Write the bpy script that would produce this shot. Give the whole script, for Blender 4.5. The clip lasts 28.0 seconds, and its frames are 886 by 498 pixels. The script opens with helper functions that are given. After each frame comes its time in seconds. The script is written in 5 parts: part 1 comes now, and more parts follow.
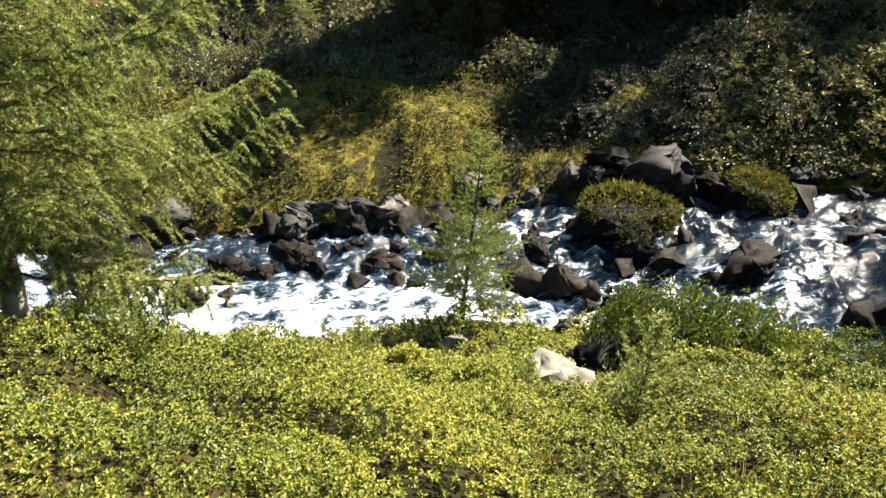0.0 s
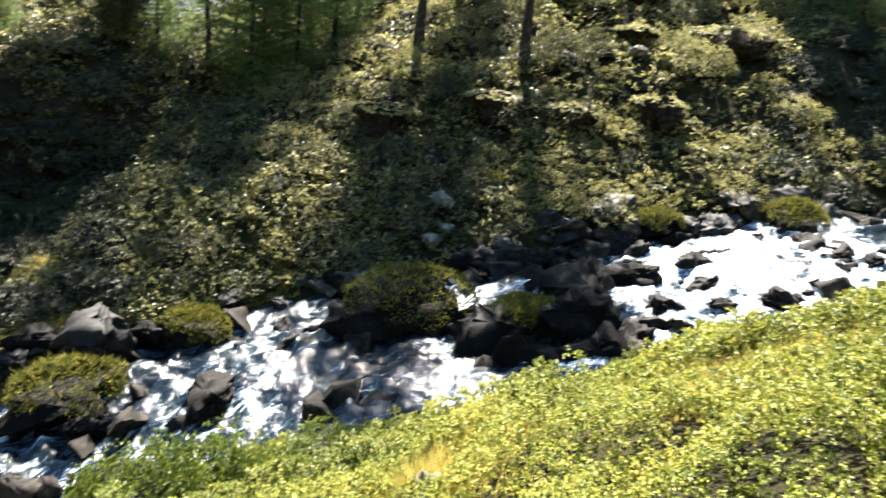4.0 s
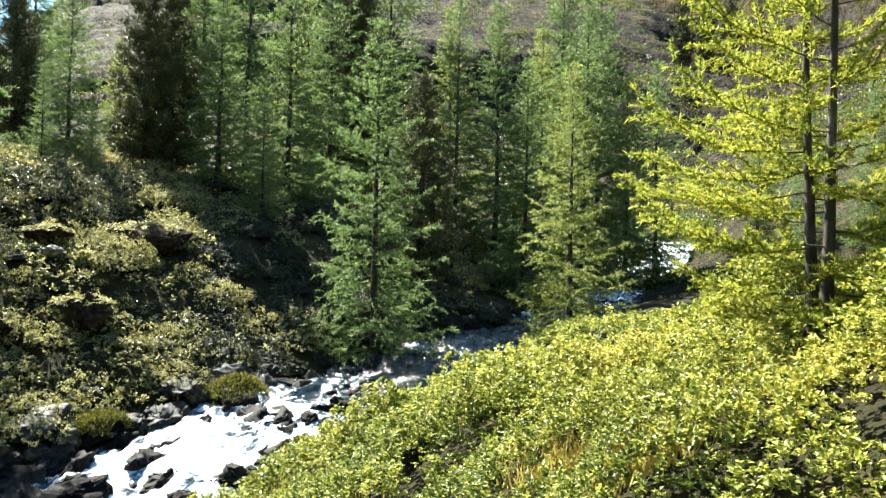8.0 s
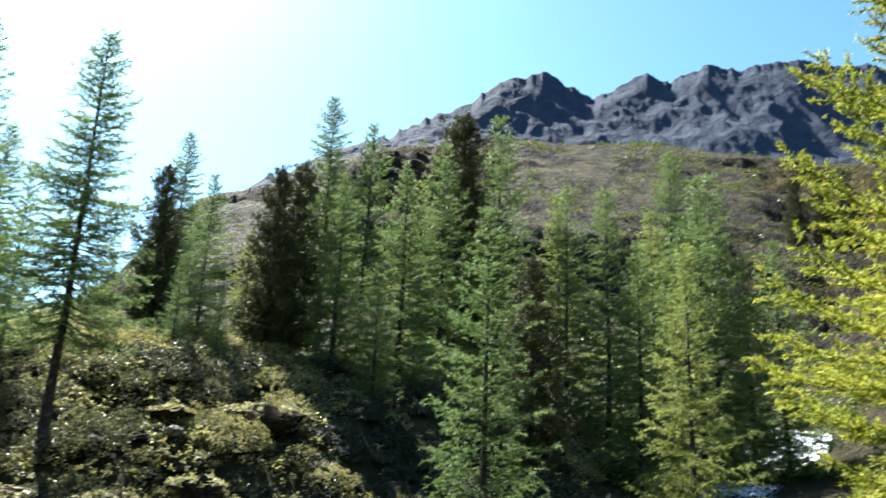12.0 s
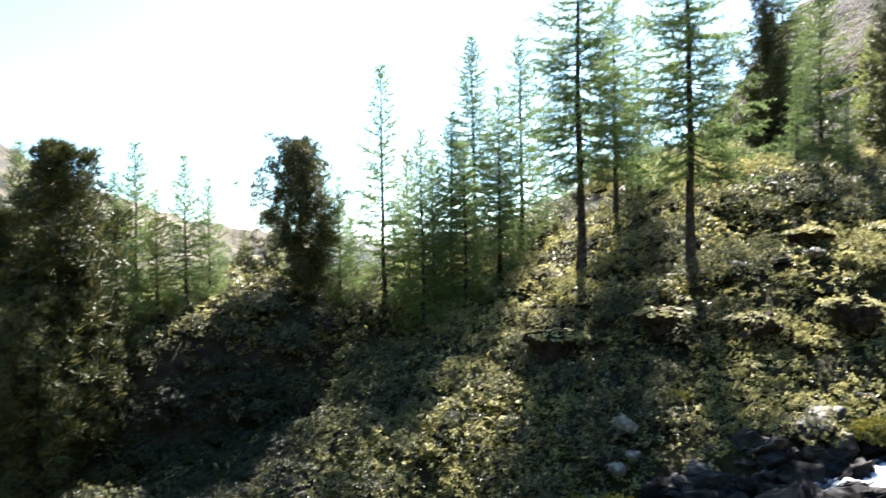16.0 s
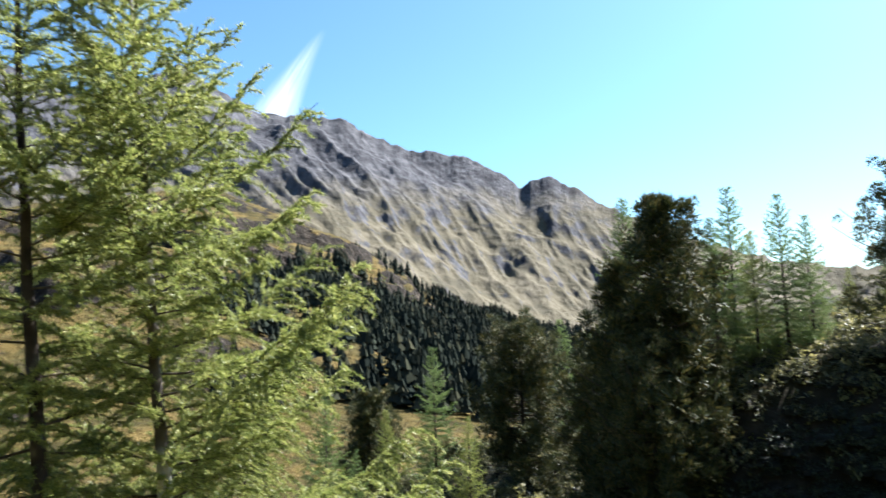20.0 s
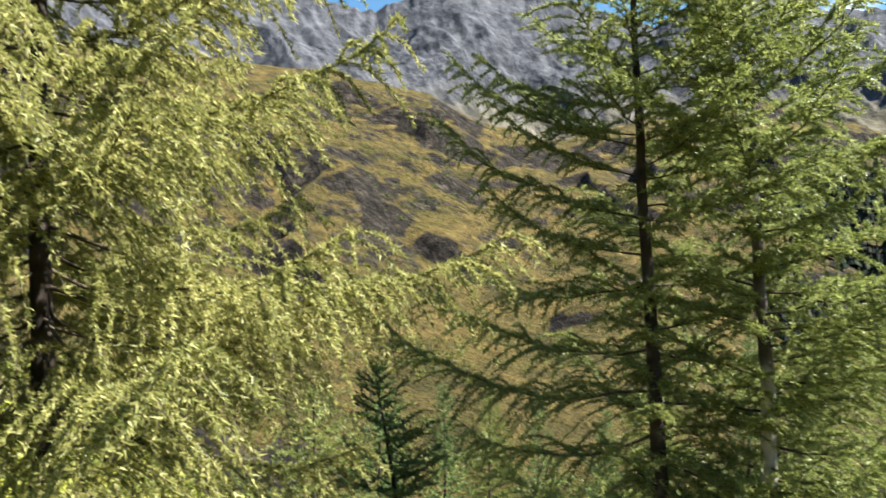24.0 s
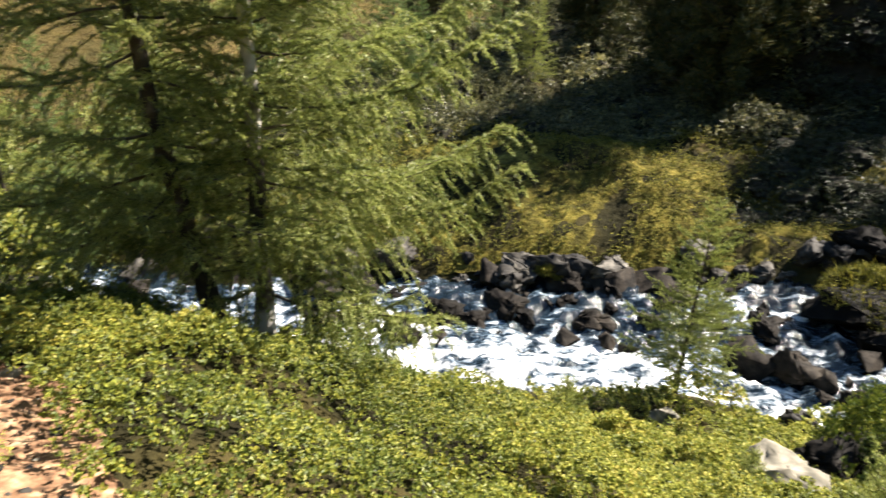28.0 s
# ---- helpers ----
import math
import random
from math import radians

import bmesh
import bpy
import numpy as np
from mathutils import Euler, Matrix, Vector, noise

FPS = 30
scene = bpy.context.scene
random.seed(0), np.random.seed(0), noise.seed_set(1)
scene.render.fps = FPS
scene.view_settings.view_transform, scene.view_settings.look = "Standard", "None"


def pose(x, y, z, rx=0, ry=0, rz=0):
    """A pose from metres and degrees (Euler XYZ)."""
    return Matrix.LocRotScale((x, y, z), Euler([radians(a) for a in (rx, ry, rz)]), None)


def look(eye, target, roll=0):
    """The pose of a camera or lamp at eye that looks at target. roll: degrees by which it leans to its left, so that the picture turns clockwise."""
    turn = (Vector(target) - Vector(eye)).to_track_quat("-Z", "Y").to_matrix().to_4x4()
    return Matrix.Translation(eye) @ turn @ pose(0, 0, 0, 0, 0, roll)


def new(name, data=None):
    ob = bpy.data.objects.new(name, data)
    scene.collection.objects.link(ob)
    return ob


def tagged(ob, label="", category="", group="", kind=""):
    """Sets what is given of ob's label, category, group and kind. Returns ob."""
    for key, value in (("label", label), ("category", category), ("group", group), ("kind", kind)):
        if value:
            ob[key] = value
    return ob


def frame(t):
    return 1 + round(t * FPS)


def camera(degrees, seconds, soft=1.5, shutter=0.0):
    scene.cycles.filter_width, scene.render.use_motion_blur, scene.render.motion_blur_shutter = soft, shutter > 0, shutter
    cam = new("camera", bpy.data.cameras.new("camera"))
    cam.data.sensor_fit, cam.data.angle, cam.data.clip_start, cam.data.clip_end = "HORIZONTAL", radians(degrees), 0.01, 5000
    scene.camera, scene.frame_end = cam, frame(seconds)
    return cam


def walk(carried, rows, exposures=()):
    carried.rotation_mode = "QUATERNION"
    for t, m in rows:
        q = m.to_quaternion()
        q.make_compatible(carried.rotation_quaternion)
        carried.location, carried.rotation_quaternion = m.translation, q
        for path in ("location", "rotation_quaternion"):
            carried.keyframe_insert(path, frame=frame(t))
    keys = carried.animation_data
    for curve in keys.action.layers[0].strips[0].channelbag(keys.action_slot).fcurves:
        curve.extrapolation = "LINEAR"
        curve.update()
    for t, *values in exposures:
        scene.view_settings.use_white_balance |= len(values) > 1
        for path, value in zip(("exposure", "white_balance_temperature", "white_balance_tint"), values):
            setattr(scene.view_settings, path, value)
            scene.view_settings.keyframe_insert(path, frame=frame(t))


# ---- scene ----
EXPOSURES = [(0.0, 2.08, 7000, 11), (1.0, 2.18, 6900, 11), (2.5, 2.6, 6600, 13), (5.0, 2.9, 6550, 10), (8.0, 2.8, 6350, 5), (10.0, 2.85, 6250, 7), (11.0, 2.5, 6050, 6), (12.0, 2.4, 6050, 7), (12.5, 2.45, 6050, 8), (15.0, 2.95, 6200, 13), (17.0, 2.95, 6300, 16), (19.0, 2.45, 6100, 16), (20.0, 2.15, 6000, 13), (21.0, 2.05, 5900, 7), (22.5, 2.0, 6000, 6), (25.0, 1.98, 6300, 14), (26.5, 2.0, 6500, 19), (28.0, 2.0, 6900, 14)]
cam = camera(61.38, 28.0, soft=1.4, shutter=0.38)
PATH = [
    (0.0, 0.000, 0.384, 0.000, 58.38, -4.89, 3.00),
    (0.5, 0.011, 0.388, 0.000, 59.56, -4.61, 1.12),
    (1.0, 0.030, 0.391, 0.000, 60.42, -4.23, -1.95),
    (1.5, 0.073, 0.390, 0.000, 61.77, -4.83, -8.08),
    (2.0, 0.102, 0.387, 0.000, 62.76, -5.38, -12.01),
    (2.5, 0.145, 0.383, 0.000, 65.36, -5.22, -18.33),
    (4.5, 0.339, 0.277, 0.000, 76.50, -5.21, -49.45),
    (5.0, 0.381, 0.222, 0.000, 78.62, -5.41, -58.64),
    (5.5, 0.414, 0.161, 0.000, 80.56, -6.51, -67.59),
    (6.0, 0.434, 0.105, 0.000, 83.36, -6.82, -75.61),
    (6.5, 0.441, 0.080, 0.000, 85.70, -4.39, -79.36),
    (7.0, 0.445, 0.066, 0.000, 89.20, -2.85, -81.53),
    (7.5, 0.447, 0.052, 0.000, 91.19, -1.93, -83.43),
    (8.0, 0.446, 0.060, 0.000, 90.63, -1.38, -82.33),
    (8.5, 0.446, 0.062, 0.000, 91.02, -0.70, -82.10),
    (9.0, 0.445, 0.055, 0.000, 95.12, -0.74, -83.02),
    (9.5, 0.444, 0.039, 0.000, 97.69, -0.75, -85.04),
    (10.0, 0.440, 0.039, 0.000, 100.75, -1.14, -85.11),
    (10.5, 0.435, 0.043, 0.000, 103.99, -1.52, -84.77),
    (11.0, 0.426, 0.054, 0.000, 107.63, -2.24, -83.54),
    (11.5, 0.425, 0.076, 0.000, 106.56, -3.29, -80.88),
    (12.0, 0.418, 0.123, 0.000, 104.30, -2.32, -74.15),
    (12.5, 0.409, 0.162, 0.000, 102.08, -1.52, -68.72),
    (14.5, 0.329, 0.303, 0.000, 96.68, -0.27, -47.42),
    (15.0, 0.298, 0.334, 0.000, 95.90, -0.57, -41.81),
    (15.5, 0.258, 0.368, 0.000, 93.00, 0.25, -35.06),
    (16.0, 0.218, 0.394, 0.000, 90.53, 0.90, -28.93),
    (16.5, 0.177, 0.413, 0.000, 89.02, 0.41, -23.23),
    (17.0, 0.137, 0.428, 0.000, 88.85, 0.14, -17.79),
    (17.5, 0.098, 0.439, 0.000, 88.47, -0.18, -12.53),
    (18.0, 0.058, 0.446, 0.000, 89.55, 0.12, -7.38),
    (18.5, 0.006, 0.450, 0.000, 91.09, 0.92, -0.73),
    (19.0, -0.029, 0.449, 0.000, 92.13, 1.22, 3.80),
    (19.5, -0.066, 0.444, 0.000, 93.17, 2.59, 8.60),
    (20.0, -0.108, 0.435, 0.000, 95.10, 2.30, 14.14),
    (20.5, -0.158, 0.418, 0.000, 96.60, 2.77, 21.01),
    (21.0, -0.203, 0.398, 0.000, 96.79, 2.59, 27.29),
    (21.5, -0.238, 0.378, 0.000, 96.67, 2.98, 32.49),
    (22.0, -0.281, 0.349, 0.000, 95.37, 3.90, 39.26),
    (22.5, -0.338, 0.296, 0.000, 94.02, 5.32, 49.15),
    (23.5, -0.379, 0.242, 0.000, 91.20, 1.80, 57.54),
    (24.5, -0.340, 0.293, 0.000, 86.04, -2.39, 49.42),
    (25.0, -0.306, 0.319, 0.000, 79.13, -1.85, 44.20),
    (25.5, -0.285, 0.323, 0.000, 73.28, -1.04, 41.71),
    (26.0, -0.266, 0.322, 0.000, 68.29, -1.68, 40.21),
    (26.5, -0.243, 0.327, 0.000, 64.99, -1.71, 37.40),
    (27.0, -0.214, 0.334, 0.000, 61.68, -1.85, 33.67),
    (27.5, -0.178, 0.351, 0.000, 61.03, -1.29, 27.55),
    (28.0, -0.128, 0.374, 0.000, 61.48, -2.10, 19.95),
]
walk(cam, [(t, pose(*p)) for t, *p in PATH], exposures=EXPOSURES)

# ---- light: a clear morning sky and one low sun across the brook ----
SUN_AZ, SUN_EL = 41.0, 46.5
world = bpy.data.worlds.new("sky")
scene.world = world
world.use_nodes = True
wn = world.node_tree.nodes
sky = wn.new("ShaderNodeTexSky")
sky.sky_type, sky.sun_disc = "NISHITA", False
sky.sun_elevation, sky.sun_rotation = radians(SUN_EL), radians(SUN_AZ)
sky.altitude, sky.air_density, sky.dust_density, sky.ozone_density = 1200, 1.0, 2.3, 1.2
wn["Background"].inputs["Strength"].default_value = 0.05
balance = wn.new("ShaderNodeMix")
balance.data_type, balance.blend_type = "RGBA", "MULTIPLY"
balance.inputs[0].default_value = 1.0
balance.inputs[7].default_value = (0.75, 1.05, 1.12, 1)
world.node_tree.links.new(sky.outputs["Color"], balance.inputs[6])
world.node_tree.links.new(balance.outputs[2], wn["Background"].inputs["Color"])
sun = new("sun", bpy.data.lights.new("sun", "SUN"))
sun.data.energy, sun.data.angle, sun.data.color = 5.0, radians(0.5), (1.0, 0.95, 0.86)
_a, _e = radians(SUN_AZ), radians(SUN_EL)
sun.matrix_world = look((60 * math.sin(_a) * math.cos(_e), 60 * math.cos(_a) * math.cos(_e), 60 * math.sin(_e)), (0, 0, 0))

# ---- materials ----
def material(name, colors, scale=4.0, detail=6.0, rough=0.85, bump=0.0, bump_scale=30.0, translucent=0.0, vary="", vary_amount=0.5, metallic=0.0, spec=0.3):
    """Noise-graded colours (a list of (position, rgb)), with bump, and variation by island or by object."""
    m = bpy.data.materials.new(name)
    m.use_nodes = True
    nt = m.node_tree
    n, l = nt.nodes, nt.links
    bsdf = n["Principled BSDF"]
    bsdf.inputs["Roughness"].default_value = rough
    bsdf.inputs["Metallic"].default_value = metallic
    bsdf.inputs["Specular IOR Level"].default_value = spec
    geo = n.new("ShaderNodeNewGeometry")
    tex = n.new("ShaderNodeTexNoise")
    tex.inputs["Scale"].default_value, tex.inputs["Detail"].default_value = scale, detail
    l.new(geo.outputs["Position"], tex.inputs["Vector"])
    fac = tex.outputs["Fac"]
    if vary:
        if vary == "object":
            src = n.new("ShaderNodeObjectInfo").outputs["Random"]
        else:
            src = geo.outputs["Random Per Island"]
        mix = n.new("ShaderNodeMix")
        mix.inputs[0].default_value = vary_amount
        l.new(fac, mix.inputs[2])
        l.new(src, mix.inputs[3])
        fac = mix.outputs[0]
    ramp = n.new("ShaderNodeValToRGB")
    while len(ramp.color_ramp.elements) < len(colors):
        ramp.color_ramp.elements.new(0.5)
    for e, (p, c) in zip(ramp.color_ramp.elements, colors):
        e.position, e.color = p, (*c, 1)
    l.new(fac, ramp.inputs["Fac"])
    l.new(ramp.outputs["Color"], bsdf.inputs["Base Color"])
    if bump:
        t2 = n.new("ShaderNodeTexNoise")
        t2.inputs["Scale"].default_value, t2.inputs["Detail"].default_value = bump_scale, 8.0
        l.new(geo.outputs["Position"], t2.inputs["Vector"])
        b = n.new("ShaderNodeBump")
        b.inputs["Strength"].default_value, b.inputs["Distance"].default_value = min(1.0, bump * 4), bump
        l.new(t2.outputs["Fac"], b.inputs["Height"])
        l.new(b.outputs["Normal"], bsdf.inputs["Normal"])
    if translucent:
        tr = n.new("ShaderNodeBsdfTranslucent")
        l.new(ramp.outputs["Color"], tr.inputs["Color"])
        ms = n.new("ShaderNodeMixShader")
        ms.inputs["Fac"].default_value = translucent
        l.new(bsdf.outputs["BSDF"], ms.inputs[1])
        l.new(tr.outputs["BSDF"], ms.inputs[2])
        l.new(ms.outputs["Shader"], n["Material Output"].inputs["Surface"])
    return m


LARCH = material("larch_needles", [(0.25, (0.094, 0.131, 0.028)), (0.5, (0.234, 0.276, 0.07)), (0.75, (0.475, 0.485, 0.158))], 1.2, vary="island", translucent=0.5, rough=0.45, spec=0.45)
LARCH_GOLD = material("turning_larch_needles", [(0.25, (0.12, 0.165, 0.017)), (0.5, (0.265, 0.295, 0.034)), (0.75, (0.47, 0.43, 0.056))], 1.2, vary="island", translucent=0.45, rough=0.6)
# lighter copy of the far larch needles, with sunlight put into the colour
LARCH_SUN = material("sunlit_far_larch_needles", [(0.25, (0.09, 0.12, 0.026)), (0.5, (0.185, 0.22, 0.05)), (0.75, (0.34, 0.36, 0.095))], 0.3, vary="island", translucent=0.45, rough=0.6)
LARCH_PALE = material("pale_larch_needles", [(0.25, (0.16, 0.18, 0.045)), (0.5, (0.33, 0.33, 0.1)), (0.75, (0.54, 0.5, 0.19))], 1.2, vary="island", translucent=0.5, rough=0.5, spec=0.4)
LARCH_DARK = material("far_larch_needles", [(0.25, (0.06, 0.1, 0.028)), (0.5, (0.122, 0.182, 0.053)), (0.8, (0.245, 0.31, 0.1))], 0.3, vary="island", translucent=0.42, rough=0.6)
PINE = material("stone_pine_needles", [(0.25, (0.022, 0.034, 0.013)), (0.55, (0.06, 0.072, 0.025)), (0.8, (0.18, 0.145, 0.042))], 1.1, vary="island", translucent=0.15, rough=0.68)
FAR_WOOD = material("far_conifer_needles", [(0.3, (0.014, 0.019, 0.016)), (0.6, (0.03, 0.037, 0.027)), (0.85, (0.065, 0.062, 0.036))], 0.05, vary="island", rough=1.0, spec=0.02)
BARK = material("larch_bark", [(0.35, (0.02, 0.015, 0.012)), (0.6, (0.055, 0.043, 0.034)), (0.8, (0.22, 0.2, 0.17))], 5.0, bump=0.02, bump_scale=40, rough=0.9)
# pale patches stand in for sunlight on the trunk's edge
BARK_SUN = material("sun_patched_bark", [(0.38, (0.03, 0.024, 0.02)), (0.5, (0.13, 0.11, 0.095)), (0.6, (0.55, 0.52, 0.47))], 2.2, bump=0.02, bump_scale=40, rough=0.9)
TWIG = material("grey_twig_bark", [(0.3, (0.035, 0.027, 0.018)), (0.7, (0.11, 0.088, 0.06))], 12.0, rough=0.9)
# near-black fill for bush interiors, shade put into the colour
CORE = material("inner_shade_core", [(0.3, (0.008, 0.008, 0.004)), (0.7, (0.022, 0.02, 0.011))], 9.0, rough=0.95)
SHRUB = material("dwarf_shrub_leaves", [(0.22, (0.04, 0.058, 0.009)), (0.38, (0.135, 0.165, 0.022)), (0.54, (0.29, 0.305, 0.045)), (0.7, (0.48, 0.43, 0.09)), (0.84, (0.56, 0.38, 0.09)), (0.93, (0.42, 0.19, 0.06))], 1.1, 6.0, vary="island", vary_amount=0.38, translucent=0.35, rough=0.55, spec=0.3)
# far leaf tones carry light: heath raised for sun, rose lowered for backlight
FAR_HEATH = material("sun_bright_heath_leaves", [(0.2, (0.045, 0.047, 0.018)), (0.4, (0.165, 0.16, 0.06)), (0.6, (0.38, 0.35, 0.125)), (0.85, (0.56, 0.49, 0.2))], 0.9, 4.0, vary="island", vary_amount=0.35, translucent=0.42, rough=0.5, spec=0.4)
FAR_ROSE = material("backlight_dark_rose_leaves", [(0.2, (0.014, 0.018, 0.008)), (0.44, (0.048, 0.054, 0.02)), (0.64, (0.15, 0.15, 0.058)), (0.85, (0.38, 0.34, 0.15))], 1.4, 3.0, vary="island", vary_amount=0.45, translucent=0.33, rough=0.42, spec=0.5)
RHODO = material("alpine_rose_leaves", [(0.2, (0.03, 0.045, 0.008)), (0.42, (0.095, 0.125, 0.018)), (0.6, (0.22, 0.235, 0.03)), (0.8, (0.42, 0.36, 0.06)), (0.93, (0.44, 0.22, 0.06))], 1.3, 6.0, vary="island", vary_amount=0.4, translucent=0.3, rough=0.5, spec=0.35)
DEEP_ROSE = material("deep_green_alpine_rose_leaves", [(0.25, (0.03, 0.05, 0.008)), (0.5, (0.085, 0.12, 0.016)), (0.7, (0.19, 0.22, 0.03)), (0.9, (0.36, 0.3, 0.05))], 2.5, 3.0, vary="island", vary_amount=0.5, translucent=0.25, rough=0.5, spec=0.35)
# dark alder green, taken further down to carry the gully's shade
SHADY_ROSE = material("shade_darkened_alder_leaves", [(0.25, (0.008, 0.012, 0.004)), (0.5, (0.022, 0.03, 0.009)), (0.7, (0.05, 0.06, 0.018)), (0.9, (0.12, 0.11, 0.035))], 1.6, 4.0, vary="island", vary_amount=0.45, translucent=0.15, rough=0.5, spec=0.35)
GRASS = material("dry_grass", [(0.25, (0.22, 0.19, 0.03)), (0.5, (0.42, 0.34, 0.08)), (0.8, (0.6, 0.48, 0.16))], 1.5, vary="island", translucent=0.3, rough=0.7)
BOULDER_MOSS = material("olive_boulder_moss", [(0.3, (0.045, 0.052, 0.009)), (0.55, (0.14, 0.138, 0.02)), (0.8, (0.35, 0.3, 0.055))], 4.0, vary="island", translucent=0.2, rough=0.9)
ROCK = material("grey_gneiss", [(0.3, (0.007, 0.006, 0.005)), (0.48, (0.018, 0.016, 0.014)), (0.62, (0.05, 0.045, 0.037)), (0.78, (0.17, 0.155, 0.13))], 4.0, bump=0.07, bump_scale=9, rough=0.75, spec=0.3, vary="object", vary_amount=0.3)
ROCK_WET = material("wet_dark_stone", [(0.3, (0.004, 0.0035, 0.003)), (0.55, (0.010, 0.0085, 0.007)), (0.75, (0.04, 0.033, 0.026))], 4.0, bump=0.07, bump_scale=14, rough=0.75, spec=0.1, vary="object", vary_amount=0.25)
ROCK_PALE = material("pale_lichen_stone", [(0.3, (0.07, 0.066, 0.05)), (0.5, (0.16, 0.145, 0.112)), (0.7, (0.29, 0.265, 0.21))], 5.0, bump=0.03, bump_scale=14, rough=0.85)
DIRT = material("trodden_path_soil", [(0.32, (0.06, 0.034, 0.018)), (0.45, (0.16, 0.085, 0.045)), (0.57, (0.28, 0.16, 0.09)), (0.72, (0.46, 0.32, 0.2))], 11.0, 9.0, bump=0.04, bump_scale=24, rough=0.95)
PEAT = material("dark_peat_soil", [(0.35, (0.012, 0.009, 0.006)), (0.6, (0.035, 0.026, 0.018)), (0.8, (0.08, 0.06, 0.04))], 5.0, bump=0.05, bump_scale=14, rough=1.0, spec=0.05)
DEADWOOD = material("bleached_deadwood", [(0.3, (0.2, 0.17, 0.13)), (0.6, (0.38, 0.33, 0.26)), (0.8, (0.52, 0.46, 0.38))], 14.0, bump=0.01, bump_scale=60, rough=0.85)

# ---- the lie of the land ----
def lattice(ix, iy, seed):
    h = (ix.astype(np.int64) * 374761393 + iy.astype(np.int64) * 668265263 + seed * 974634777) & 0x7FFFFFFF
    h = ((h ^ (h >> 13)) * 1274126177) & 0x7FFFFFFF
    return ((h ^ (h >> 16)) & 0xFFFF) / 65535.0


def noise2(x, y, seed=0):
    x, y = np.asarray(x, float), np.asarray(y, float)
    ix, iy = np.floor(x), np.floor(y)
    fx, fy = x - ix, y - iy
    fx, fy = fx * fx * (3 - 2 * fx), fy * fy * (3 - 2 * fy)
    a, b = lattice(ix, iy, seed), lattice(ix + 1, iy, seed)
    c, d = lattice(ix, iy + 1, seed), lattice(ix + 1, iy + 1, seed)
    return (a + (b - a) * fx) * (1 - fy) + (c + (d - c) * fx) * fy


def fbm(x, y, octaves=4, seed=0, ridged=False):
    total, amp, norm = 0.0, 1.0, 0.0
    for o in range(octaves):
        v = noise2(x * 2 ** o + 17.3 * o, y * 2 ** o - 9.1 * o, seed + o)
        total = total + amp * ((1 - np.abs(2 * v - 1)) if ridged else v)
        norm, amp = norm + amp, amp * 0.5
    return total / norm


def smooth(t):
    t = np.clip(t, 0, 1)
    return t * t * (3 - 2 * t)


# the brook's line, from low on one side to the cascade high on the other: x, y, water level
BROOK = np.array([(-150, 90, -55), (-80, 44, -33), (-45, 24, -20.5), (-25, 15.5, -14.2), (-14, 13.8, -11.8), (-6, 15.0, -10.9), (0, 15.8, -10.1),
                  (5, 16.0, -9.3), (10, 14.6, -8.0), (15, 11.6, -6.8), (22, 8.0, -5.2), (30, 5.0, -4.4), (52, -3.2, -3.0), (62, -6.4, -2.4), (74, -10, -0.2), (95, -15, 2.5), (150, -28, 12)], float)
_seg = np.concatenate([[0], np.cumsum(np.hypot(*np.diff(BROOK[:, :2], axis=0).T))])
_s = np.arange(0, _seg[-1], 0.5)
LINE = np.stack([np.interp(_s, _seg, BROOK[:, k]) for k in range(3)], 1)
for _ in range(12):
    LINE[1:-1, :2] = (LINE[:-2, :2] + 2 * LINE[1:-1, :2] + LINE[2:, :2]) / 4
_tan = np.gradient(LINE[:, :2], axis=0)
_tan /= np.hypot(_tan[:, 0], _tan[:, 1])[:, None]
WIDE = np.interp(LINE[:, 0], [-25, -8, 0, 6, 12, 18, 26, 40, 74], [2.0, 2.0, 2.4, 3.2, 3.6, 3.4, 2.6, 2.2, 2.9])


def brook(x, y):
    """Signed distance from the brook's line (positive on the far side), water level, half width, place along it."""
    x, y = np.asarray(x, float).ravel(), np.asarray(y, float).ravel()
    d, zc, w, sx = (np.empty(len(x)) for _ in range(4))
    for i in range(0, len(x), 8000):
        dx = x[i:i + 8000, None] - LINE[None, :, 0]
        dy = y[i:i + 8000, None] - LINE[None, :, 1]
        q = np.hypot(dx, dy)
        k = np.argmin(q, 1)
        r = np.arange(len(k))
        side = np.sign(_tan[k, 0] * dy[r, k] - _tan[k, 1] * dx[r, k])
        d[i:i + 8000] = side * q[r, k]
        soft = np.exp(-(q - q[r, k][:, None]) / 0.9)
        soft /= soft.sum(1)[:, None]
        zc[i:i + 8000], w[i:i + 8000], sx[i:i + 8000] = soft @ LINE[:, 2], soft @ WIDE, soft @ LINE[:, 0]
    return d, zc, w, sx


# heights above the eye's level, in degrees, of the near ridge and of the skyline, by bearing
RIDGE = [(-180, 25), (-80, 13.5), (-63, 12.9), (-56, 11.1), (-52, 9.1), (-47, 7.5), (-40, 9.0), (-31, 9.7), (-26, 8.0), (-22, 6.3), (-19, 4.5), (-15, 1.6), (-12, -0.2),
         (-8, -1.2), (-4, -2.6), (5, -3.5), (20, -3), (35, -1), (45, 5), (50, 10.5), (54.6, 16.2), (60, 18.2), (64.8, 20.6), (68, 21.7), (80, 22.2), (90, 21.7), (97, 20.4), (103, 19), (109, 18.5), (115, 19.7), (130, 22), (180, 25)]
